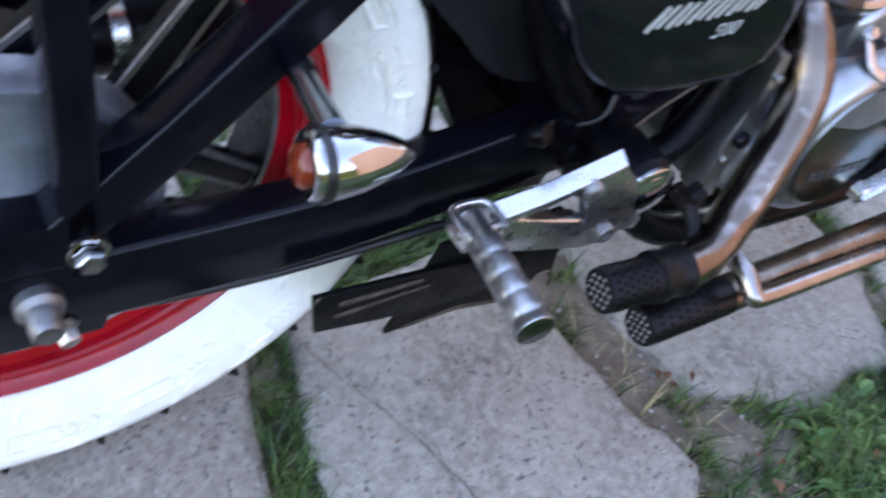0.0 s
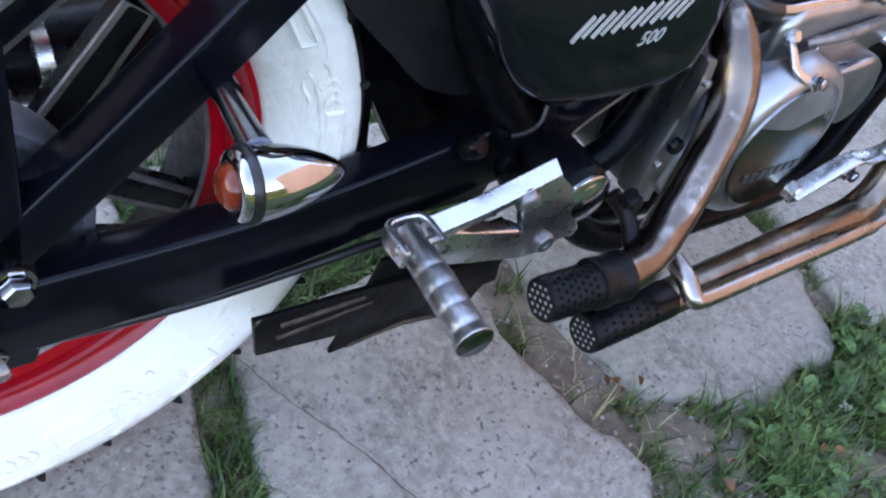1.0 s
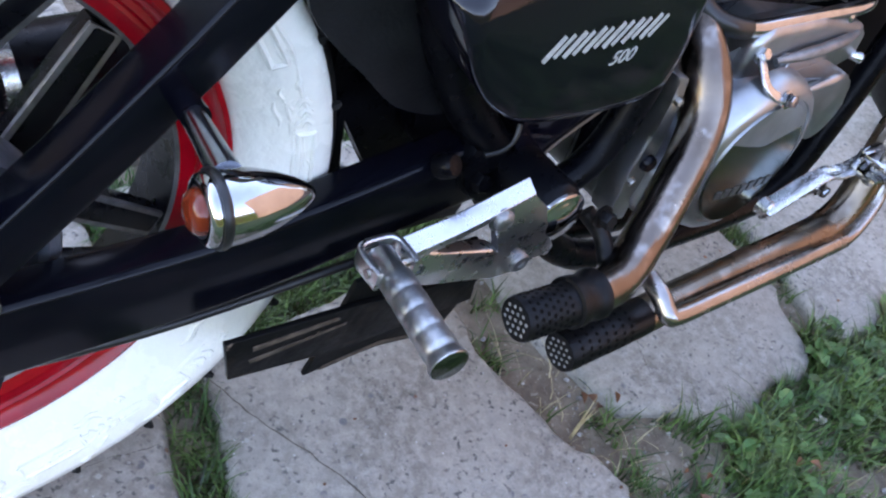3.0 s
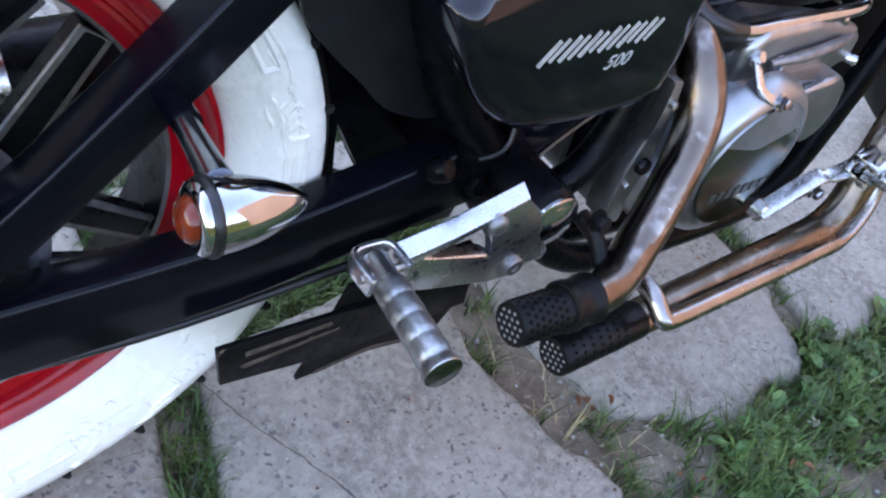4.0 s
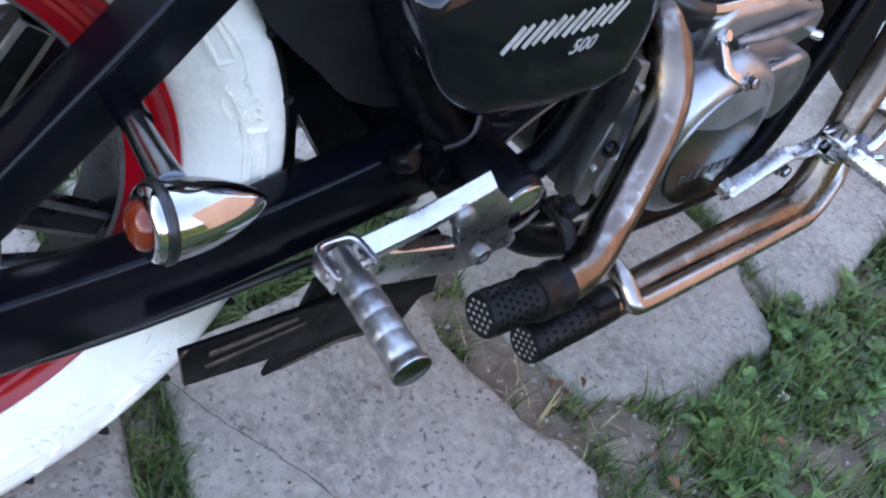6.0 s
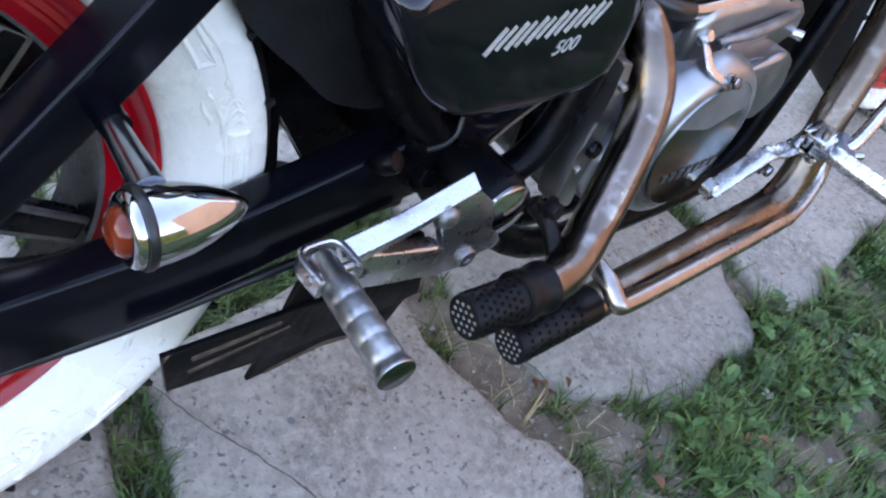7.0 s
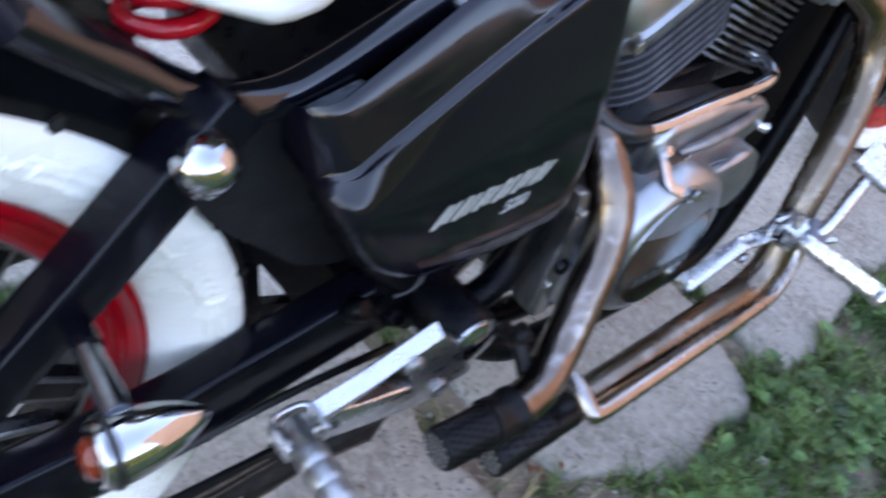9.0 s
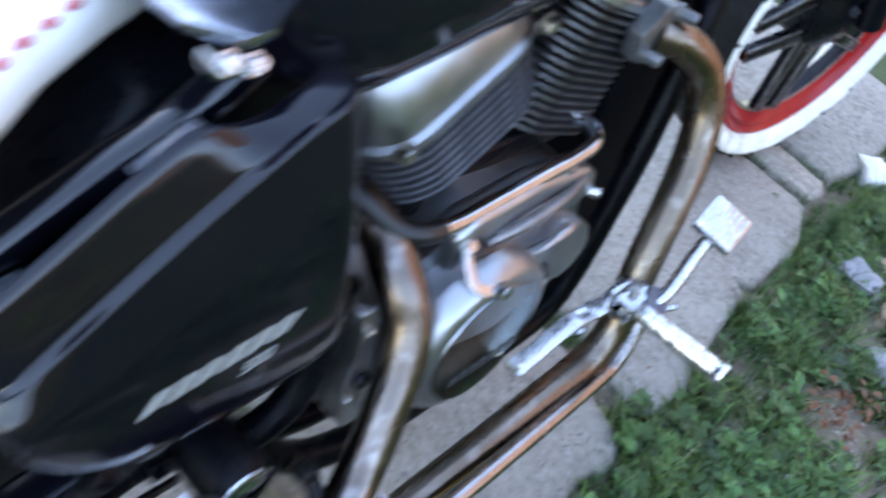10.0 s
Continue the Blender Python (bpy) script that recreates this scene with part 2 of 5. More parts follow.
def sweep(path, section, bm=None, up=(0, 1, 0), scales=None, caps=True):
    """A closed section, given as (a, b), carried along a path; a lies along up."""
    bm = bm or bmesh.new()
    path = [Vector(p) for p in path]
    rings = []
    side = None
    for i, p in enumerate(path):
        d = (path[min(i + 1, len(path) - 1)] - path[max(i - 1, 0)]).normalized()
        if side is None:
            side = Vector(up) - d * d.dot(Vector(up))
        side = (side - d * d.dot(side)).normalized()
        other = d.cross(side)
        s = scales[i] if scales else 1.0
        rings.append([bm.verts.new(p + side * a * s + other * b * s) for a, b in section])
    k = len(section)
    for r0, r1 in zip(rings, rings[1:]):
        for j in range(k):
            bm.faces.new((r0[j], r0[(j + 1) % k], r1[(j + 1) % k], r1[j]))
    if caps:
        bm.faces.new(rings[0])
        bm.faces.new(rings[-1])
    return bm


def circle(r, seg=16):
    return [(r * math.cos(2 * math.pi * k / seg), r * math.sin(2 * math.pi * k / seg)) for k in range(seg)]


def round_rect(w, h, r, k=3):
    out = []
    for cx, cy, a0 in ((w / 2 - r, h / 2 - r, 0), (-w / 2 + r, h / 2 - r, 90), (-w / 2 + r, -h / 2 + r, 180), (w / 2 - r, -h / 2 + r, 270)):
        for i in range(k + 1):
            a = radians(a0 + 90 * i / k)
            out.append((cx + r * math.cos(a), cy + r * math.sin(a)))
    return out


def tube(pts, r, n=8, seg=16, bm=None, radii=None, smooth_path=True):
    path = curve_pts(pts, n) if smooth_path else pts
    scales = None
    if radii:
        scales = [np.interp(i / (len(path) - 1), np.linspace(0, 1, len(radii)), radii) / r for i in range(len(path))]
    return sweep(path, circle(r, seg), bm, (0.13, 0.95, 0.2), scales)


def lathe(profile, centre, axis=(0, 1, 0), seg=48, bm=None, close=False, mat_of=None):
    """A profile of (radius, way along the axis) turned round the axis at the centre."""
    bm = bm or bmesh.new()
    ax = Vector(axis).normalized()
    u = ax.orthogonal().normalized()
    v = ax.cross(u)
    c = Vector(centre)
    rings = []
    for r, h in profile:
        if r < 1e-6:
            rings.append([bm.verts.new(c + ax * h)])
        else:
            rings.append([bm.verts.new(c + ax * h + (u * math.cos(2 * math.pi * k / seg) + v * math.sin(2 * math.pi * k / seg)) * r) for k in range(seg)])
    pairs = list(zip(rings, rings[1:])) + ([(rings[-1], rings[0])] if close else [])
    for i, (a, b) in enumerate(pairs):
        for k in range(seg):
            q = [a[k % len(a)], a[(k + 1) % len(a)], b[(k + 1) % len(b)], b[k % len(b)]]
            q = list(dict.fromkeys(q))
            if len(q) > 2:
                f = bm.faces.new(q)
                if mat_of:
                    f.material_index = mat_of[i]
    return bm


def prism(poly, y0, y1, bevel=0.0, bm=None, segs=2, warp=None):
    """An outline of (x, z) made solid between two y; warp(x, z) shifts y."""
    own = bmesh.new()
    front = [own.verts.new((x, y0, z)) for x, z in poly]
    back = [own.verts.new((x, y1, z)) for x, z in poly]
    own.faces.new(front)
    own.faces.new(list(reversed(back)))
    for i in range(len(poly)):
        j = (i + 1) % len(poly)
        own.faces.new((front[j], front[i], back[i], back[j]))
    if bevel:
        bmesh.ops.bevel(own, geom=list(own.edges), offset=bevel, segments=segs, affect="EDGES", profile=0.6)
    if warp:
        for v in own.verts:
            v.co.y += warp(v.co.x, v.co.z)
    if bm is None:
        return own
    me = bpy.data.meshes.new("tmp")
    own.to_mesh(me)
    own.free()
    bm.from_mesh(me)
    bpy.data.meshes.remove(me)
    return bm


def plate(poly, z0, z1, bevel=0.0):
    """An outline of (x, y) made solid between two heights."""
    bm = prism([(x, y) for x, y in poly], -z1, -z0, bevel)
    for v in bm.verts:
        v.co = (v.co.x, v.co.z, -v.co.y)
    return bm


def hexbolt(centre, axis, r, h, seg=6):
    """A hexagon head with a washer and a rounded crown."""
    bm = lathe([(0, 0), (r * 1.35, 0), (r * 1.35, h * 0.2), (r * 1.05, h * 0.22)], centre, axis, 20)
    c = Vector(centre) + Vector(axis).normalized() * h * 0.2
    lathe([(0, 0), (r, 0), (r, h * 0.7), (r * 0.86, h * 0.82), (0, h * 0.84)], c, axis, seg, bm)
    return bm


def lump(centre, size, seed, axis_turn=0.0, rough=0.25):
    """A rounded cast lump."""
    bm = bmesh.new()
    bmesh.ops.create_icosphere(bm, subdivisions=3, radius=1.0)
    turn = Matrix.Rotation(axis_turn, 3, "Y")
    for v in bm.verts:
        w = v.co.copy()
        w = Vector([math.copysign(abs(a) ** 0.7, a) for a in w])
        w *= 1 + rough * noise.noise(v.co * 1.7 + Vector((seed, 0, 0)))
        v.co = turn @ Vector((w.x * size[0], w.y * size[1], w.z * size[2])) + Vector(centre)
    return bm


# ---------------- ground ----------------
def ground_height(x, y):
    h = 0.010 * noise.noise(Vector((x * 3.1, y * 3.1, 0.3))) + 0.005 * noise.noise(Vector((x * 11, y * 11, 1.7)))
    return -0.022 + h


gb = bmesh.new()
xs = [-300, -60, -12, -4, -2] + [-1.2 + 0.03 * i for i in range(121)] + [3.2, 5, 12, 60, 300]
ys = [-300, -60, -12, -4, -2] + [-1.0 + 0.03 * i for i in range(80)] + [2.0, 4, 12, 60, 300]
grid = [[gb.verts.new((x, y, ground_height(x, y) if abs(x) < 3.5 and abs(y) < 3 else -0.022)) for y in ys] for x in xs]
for i in range(len(xs) - 1):
    for j in range(len(ys) - 1):
        gb.faces.new((grid[i][j], grid[i + 1][j], grid[i + 1][j + 1], grid[i][j + 1]))
for f in gb.faces:
    c = f.calc_center_median()
    wob = 0.14 * noise.noise(c * 3.0) + 0.10 * noise.noise(c * 9.0)
    if c.y + wob < -0.62 or c.y + wob > 1.05 or c.x + wob < -0.95 or c.x + wob > 2.45:
        f.material_index = 1
tagged(new("ground", mesh_of("ground", gb, [SOIL, LAWN])), "bare brown soil with grass tufts", "ground", kind="structure")

pavement = tagged(new("pavement"), "row of weathered grey concrete slabs with grassy joints", "pavement", kind="structure")
rng = random.Random(5)


def slab(poly, seed, top=0.0):
    """One broken-edged concrete slab with a worn rim."""
    r = random.Random(seed)
    rim = []
    for i in range(len(poly)):
        a, b = Vector((*poly[i], 0)), Vector((*poly[(i + 1) % len(poly)], 0))
        n = max(2, int((b - a).length / 0.022))
        for k in range(n):
            p = a.lerp(b, k / n)
            p.x += 0.006 * noise.noise(p * 22 + Vector((seed, 0, 0))) + r.uniform(-0.0015, 0.0015)
            p.y += 0.006 * noise.noise(p * 22 + Vector((0, seed, 5))) + r.uniform(-0.0015, 0.0015)
            rim.append(p)
    c = sum(rim, Vector()) / len(rim)
    bm = bmesh.new()
    rings = []
    for inset, z in ((0.0, -0.05), (0.0, top - 0.012), (0.004, top - 0.004), (0.012, top)):
        ring = []
        for p in rim:
            d = (c - p).normalized()
            q = p + d * (inset + (0.003 * noise.noise(p * 40) if inset else 0))
            ring.append(bm.verts.new((q.x, q.y, z)))
        rings.append(ring)
    for a, b in zip(rings, rings[1:]):
        for k in range(len(a)):
            bm.faces.new((a[k], a[(k + 1) % len(a)], b[(k + 1) % len(a)], b[k]))
    bm.faces.new(rings[-1])
    return part("concrete_slab", bm, CONCRETE, pavement, angle=60)


SLABS = [
    [(-0.28, 0.33), (-0.27, -0.27), (0.165, -0.285), (0.178, -0.10), (0.205, 0.05), (0.22, 0.33)],
    [(0.262, 0.075), (0.252, 0.025), (0.243, -0.012), (0.234, -0.055), (0.222, -0.10), (0.205, -0.30), (0.40, -0.345), (0.56, -0.335), (0.602, -0.298), (0.628, -0.266), (0.623, -0.238), (0.617, -0.217), (0.601, -0.200), (0.592, -0.180), (0.589, -0.152), (0.584, -0.115), (0.571, -0.074), (0.566, -0.04), (0.572, 0.0), (0.580, 0.112), (0.52, 0.106), (0.43, 0.094), (0.36, 0.084), (0.30, 0.080)],
    [(0.265, 0.33), (0.262, 0.190), (0.36, 0.196), (0.50, 0.205), (0.60, 0.20), (0.605, 0.33)],
    [(0.665, 0.33), (0.645, -0.02), (0.658, -0.080), (0.673, -0.115), (0.678, -0.142), (0.692, -0.182), (0.725, -0.201), (0.768, -0.222), (0.783, -0.249), (0.803, -0.264), (0.845, -0.268), (0.880, -0.262), (0.912, -0.245), (0.957, -0.246), (0.998, -0.262), (1.024, -0.250), (1.045, -0.215), (1.055, -0.18), (1.082, -0.13), (1.082, 0.33)],
    [(1.135, 0.33), (1.122, -0.12), (1.104, -0.16), (1.098, -0.20), (1.120, -0.240), (1.185, -0.254), (1.267, -0.234), (1.325, -0.222), (1.378, -0.212), (1.452, -0.203), (1.470, -0.180), (1.490, -0.200), (1.523, -0.197), (1.632, -0.204), (1.690, -0.190), (1.744, -0.168), (1.785, -0.150), (1.79, -0.05), (1.785, 0.33)],
    [(1.805, 0.33), (1.808, -0.05), (1.815, -0.145), (1.86, -0.150), (1.885, -0.140), (1.895, -0.05), (1.895, 0.33)],
    [(1.93, 0.33), (1.925, -0.05), (1.918, -0.14), (2.05, -0.16), (2.42, -0.15), (2.44, 0.33)],
    [(-0.80, 0.33), (-0.80, -0.25), (-0.33, -0.26), (-0.33, 0.33)],
]
for i, poly in enumerate(SLABS):
    slab(poly, i + 1, 0.001 * rng.uniform(-3, 0))
for i, (x0, x1) in enumerate(((-0.75, -0.2), (-0.15, 0.34), (0.39, 0.84), (0.90, 1.36), (1.42, 1.9), (1.95, 2.4))):
    slab([(x0, 0.85), (x0 + 0.01, 0.38), (x1, 0.375), (x1 - 0.01, 0.86)], 20 + i, 0.001 * rng.uniform(-4, 0))


def on_slab(x, y):
    for poly in SLABS:
        inside = False
        for i in range(len(poly)):
            (x0, y0), (x1, y1) = poly[i], poly[i - 1]
            if (y0 > y) != (y1 > y) and x < (x1 - x0) * (y - y0) / (y1 - y0) + x0:
                inside = not inside
        if inside:
            return True
    return False


# ---------------- motorcycle ----------------
LEANS = 3.9
MID = 0.053
bike = tagged(new("motorcycle"), "black custom motorcycle with white-painted tyres and red rims on slabs", "motorcycle")
bike.matrix_world = pose(0, 0, 0, -LEANS, 0, 0)


def wheel(name, centre, edge_r, rim_r, rim_in, dy, width, label, spokes=5, drum=0.0, turn=0.0, spin=0.0):
    """A wheel whose near tyre edge lies in y = 0 of its own frame."""
    hub_bm = bmesh.new()
    m = width / 2
    lathe([(0, m - 0.075), (0.030, m - 0.075), (0.034, m - 0.06), (0.06, m - 0.05), (0.084, m - 0.035), (0.086, m), (0.084, m + 0.035), (0.05, m + 0.05), (0.03, m + 0.07), (0, m + 0.07)], (0, 0, 0), (0, 1, 0), 32, hub_bm)
    hub = new(name, mesh_of(name, hub_bm, WHEELDARK))
    hub.parent = bike
    hub.matrix_basis = pose(*centre, 0, 0, turn)
    tagged(hub, label)
    w = width
    prof = [(rim_r - 0.006, dy + 0.012), (rim_r, dy), (rim_r + 0.008, dy - 0.012), (rim_r + 0.25 * (edge_r - rim_r), dy * 0.45), (rim_r + 0.5 * (edge_r - rim_r), dy * 0.14),
            (rim_r + 0.8 * (edge_r - rim_r), -0.002), (edge_r - 0.003, -0.0005), (edge_r, 0.0025),
            (edge_r + 0.009, 0.013), (edge_r + 0.0165, 0.038), (edge_r + 0.0192, m), (edge_r + 0.0165, w - 0.038), (edge_r + 0.009, w - 0.013), (edge_r, w),
            (rim_r + 0.6 * (edge_r - rim_r), w + 0.004), (rim_r, w - dy), (rim_r - 0.006, w - dy - 0.012)]
    white = [0] * 6 + [0, 1, 1, 1, 1, 1, 1] + [0] * 3 + [1]
    part("tyre", lathe(prof, (0, 0, 0), (0, 1, 0), 128, close=True, mat_of=white), [WHITE, RUBBER], hub, "black tyre with brushed white-painted sidewall")
    rim_prof = [(rim_r + 0.001, dy + 0.004), (rim_r - 0.001, dy - 0.004), (rim_r - 0.005, dy - 0.005), (rim_r - 0.009, dy + 0.001), (rim_r - 0.014, dy + 0.004), (rim_r - 0.018, dy + 0.002),
                (rim_r - 0.020, dy + 0.005), (rim_r - 0.023, dy + 0.0035),
                (rim_in + 0.010, dy + 0.010), (rim_in, dy + 0.014), (rim_in - 0.003, dy + 0.016), (rim_in - 0.004, m), (rim_in - 0.003, w - dy - 0.016), (rim_in, w - dy - 0.014),
                (rim_r - 0.014, w - dy - 0.004), (rim_r, w - dy), (rim_r - 0.004, m)]
    part("rim", lathe(rim_prof, (0, 0, 0), (0, 1, 0), 96, close=True, mat_of=[0] * 8 + [0, 1, 2, 2, 2, 0, 0, 0, 0]), [RED, DULLALU, WHEELDARK], hub, "glossy red painted rim")
    for k in range(spokes):
        a = radians(spin + 360 / spokes * k)
        for s in (-1, 1):
            a0, a1 = a + s * 0.09, a + s * 0.50
            p0 = (0.080 * math.cos(a0), 0.080 * math.sin(a0))
            p1 = ((rim_in - 0.006) * math.cos(a1), (rim_in - 0.006) * math.sin(a1))
            d = Vector((p1[0] - p0[0], p1[1] - p0[1])).normalized()
            q = Vector((-d.y, d.x))
            def bar(e0, e1):
                return [(p0[0] + q.x * e0, p0[1] + q.y * e0), (p0[0] - q.x * e0, p0[1] - q.y * e0), (p1[0] - q.x * e1, p1[1] - q.y * e1), (p1[0] + q.x * e1, p1[1] + q.y * e1)]
            spoke = part("spoke", prism(bar(0.0115, 0.0090), m - 0.026, m - 0.004, 0.003), WHEELDARK, hub)
            part("bare_edge", prism(bar(0.0145, 0.0120), m - 0.0255, m - 0.0215, 0.001), DULLALU, spoke, "bare metal edge of the spoke")
    if drum:
        part("brake_drum", lathe([(0, m - 0.085), (0.02, m - 0.085), (0.03, m - 0.08), (drum * 0.86, m - 0.066), (drum * 0.9, m - 0.072), (drum * 0.97, m - 0.072), (drum, m - 0.066),
                                  (drum, m - 0.04), (drum * 0.9, m - 0.03), (0, m - 0.03)], (0, 0, 0), (0, 1, 0), 56), DRUM, hub, "dull grey brake drum plate")
    # rubber hairs and raised mould marks on the painted wall
    r = random.Random(3)
    hairs = bmesh.new()
    for k in range(26):
        a = 2 * math.pi * k / 26 + r.uniform(-0.04, 0.04)
        tip = r.uniform(0.006, 0.011)
        base = Vector(((edge_r - 0.001) * math.cos(a), 0.002, (edge_r - 0.001) * math.sin(a)))
        d = Vector((math.cos(a + r.uniform(-0.5, 0.5)), -0.3, math.sin(a + r.uniform(-0.5, 0.5))))
        tube([base, base + d * tip * 0.5, base + d * tip], 0.003, 2, 6, hairs, radii=[0.0042, 0.0040, 0.0022])
    tagged(part("tread_hair", hairs, RUBBER, hub), kind="stuff")
    marks = bmesh.new()
    for k in range(150):
        a = r.uniform(0, 2 * math.pi)
        f0 = r.uniform(0.25, 0.85)
        rr = rim_r + f0 * (edge_r - rim_r)
        span = r.choice((0.03, 0.05, 0.09, 0.14, 0.22))
        wob, tilt = r.uniform(0.0, 0.002), r.uniform(-0.006, 0.006) if span < 0.1 else 0.0
        pts = []
        for t in (0, 0.2, 0.4, 0.6, 0.8, 1):
            ro = rr + wob * math.sin(7 * t) + tilt * t
            fo = (ro - rim_r) / (edge_r - rim_r)
            yy = np.interp(fo, [0.12, 0.25, 0.5, 0.8, 1.0], [dy * 0.62, dy * 0.45, dy * 0.14, -0.002, -0.0005])
            pts.append(Vector((ro * math.cos(a + span * t), yy, ro * math.sin(a + span * t))))
        w0 = r.uniform(0.0016, 0.0028)
        tube(pts, w0, 2, 6, marks, radii=[w0 * 0.4, w0, w0, w0 * 0.4])
    def wall_at(ro, an):
        fo = (ro - rim_r) / (edge_r - rim_r)
        return Vector((ro * math.cos(an), float(np.interp(fo, [0.12, 0.25, 0.5, 0.8, 1.0], [dy * 0.62, dy * 0.45, dy * 0.14, -0.002, -0.0005])), ro * math.sin(an)))

    for k in range(15):
        a = 2 * math.pi * k / 15 + r.uniform(-0.1, 0.1)
        r0 = rim_r + r.uniform(0.42, 0.6) * (edge_r - rim_r)
        r1, wide = r0 + 0.011, r.uniform(0.10, 0.2)
        ring = [(r0, a + wide * j / 5) for j in range(6)] + [(r1, a + wide * j / 5) for j in range(5, -1, -1)] + [(r0, a)]
        tube([wall_at(*q) for q in ring], 0.0027, 1, 6, marks, smooth_path=False)
        for j in range(3):
            a2 = a + wide + 0.03 + 0.035 * j
            tube([wall_at(r0 + 0.001, a2), wall_at(r0 + 0.006, a2 + 0.02), wall_at(r1 - 0.001, a2 + 0.005)], 0.0025, 3, 6, marks)
    tagged(part("mould_mark", marks, WHITE, hub), kind="stuff")
    return hub


wheel("rear_wheel", (0, -0.022, 0.3198), 0.30, 0.232, 0.198, 0.031, 0.15, "rear wheel with red rim and dark spokes", drum=0.102, spin=12)
front = wheel("front_wheel", (1.803, -0.012, 0.336), 0.316, 0.277, 0.236, 0.02, 0.10, "front wheel with red rim and white tyre wall", turn=-8.5, spin=10)

# swingarm: boxed lower tube, boxed diagonal and upright strut
Y0 = -0.043
part("swingarm_tube", sweep(curve_pts([(-0.035, Y0, 0.280), (0.05, Y0, 0.281), (0.20, Y0, 0.287), (0.30, Y0, 0.304), (0.40, Y0, 0.325), (0.47, Y0, 0.335)], 6), round_rect(0.034, 0.068, 0.006)), BLACK, bike,
             "glossy black boxed swingarm tube")
part("diagonal_tube", sweep([(0.028, Y0, 0.335), (0.10, Y0, 0.405), (0.17, Y0, 0.478), (0.262, Y0, 0.580)], round_rect(0.034, 0.034, 0.0036)), BLACK, bike, "glossy black boxed diagonal tube")
part("upright_strut", sweep([(0.035, Y0 - 0.002, 0.30), (0.036, Y0 - 0.002, 0.40), (0.034, Y0 - 0.002, 0.56)], round_rect(0.030, 0.024, 0.004)), BLACK, bike, "flat black upright strut")
part("far_swingarm_tube", sweep(curve_pts([(-0.03, 0.20, 0.292), (0.12, 0.20, 0.296), (0.30, 0.19, 0.315), (0.47, 0.17, 0.335)], 5), circle(0.0395, 24)), FRAME, bike, "black shaft housing tube")
part("shaft_clamp", lathe([(0.039, 0), (0.044, 0.002), (0.044, 0.014), (0.039, 0.016)], (0.115, 0.20, 0.296), (1, 0, 0.05), 28), DULLCHROME, bike, "dull metal clamp ring")
part("far_diagonal_tube", sweep([(0.03, 0.19, 0.335), (0.262, 0.19, 0.58)], round_rect(0.04, 0.034, 0.005)), BLACK, bike)
part("strut_bolt", hexbolt((0.037, -0.060, 0.322), (0, -1, 0), 0.0098, 0.013), CHROME, bike, "chromed hexagon bolt")
part("axle_nut", lathe([(0, 0), (0.0155, 0), (0.0155, 0.008), (0.0115, 0.012), (0.0105, 0.027), (0.008, 0.030), (0, 0.030)], (0.005, -0.060, 0.285), (0, -1, 0), 24), DULLALU, bike, "dull spindle end")
part("adjuster_bolt", hexbolt((0.018, -0.060, 0.252), (0.2, -1, -0.25), 0.0075, 0.014), ZINC, bike, "zinc adjuster bolt")
part("axle_plate", prism([(-0.045, 0.235), (0.045, 0.235), (0.055, 0.27), (0.05, 0.345), (-0.02, 0.35), (-0.05, 0.31)], -0.059, -0.027, 0.003), BLACK, bike, "black axle plate")
part("brake_rod", tube([(-0.05, -0.035, 0.236), (0.15, -0.045, 0.232), (0.33, -0.05, 0.248), (0.45, -0.05, 0.244)], 0.0042, 6, 10), WIRE, bike, "thin black brake rod")

# indicator on its stalk
IND_AT, IND_AX = (0.1490, -0.145, 0.450), (1, -0.06, -0.02)
ind = part("indicator", lathe([(0.0, 0.0455), (0.0030, 0.0440), (0.0065, 0.0400), (0.0110, 0.0320), (0.0155, 0.0210), (0.0188, 0.0090), (0.0203, -0.0010), (0.0206, -0.0085), (0.0200, -0.0120), (0, -0.0120)], IND_AT, IND_AX, 48), CHROME, bike,
           "chrome bullet indicator on a chrome stalk", angle=50)
part("gasket", lathe([(0.018, -0.0100), (0.0214, -0.0102), (0.0220, -0.0115), (0.0220, -0.0135), (0.0212, -0.0150), (0.017, -0.0150)], IND_AT, IND_AX, 40), GASKET, ind, "black rubber ring")
part("bezel", lathe([(0.0195, -0.0145), (0.0200, -0.0165), (0.0192, -0.0190), (0.0172, -0.0206), (0.0145, -0.0212), (0.0124, -0.0206)], IND_AT, IND_AX, 36), CHROME, ind, "thin chrome lens bezel")
part("lens", lathe([(0.0128, -0.0195), (0.0126, -0.0216), (0.0119, -0.0238), (0.0104, -0.0256), (0.0083, -0.0268), (0.0058, -0.0276), (0.0029, -0.0280), (0, -0.0281)], IND_AT, IND_AX, 36), AMBER, ind, "amber plastic lens", angle=70)
part("stalk", tube([(0.1535, -0.080, 0.4570), (0.1505, -0.105, 0.4590), (0.1475, -0.133, 0.4610)], 0.0085, 5, 20, radii=[0.0072, 0.0080, 0.0090]), DARKCHROME, ind, "chrome stalk")
part("collar", tube([(0.1565, -0.055, 0.4545), (0.1555, -0.068, 0.4556), (0.1545, -0.081, 0.4569)], 0.0088, 2, 18), BLACK, ind, "black collar")

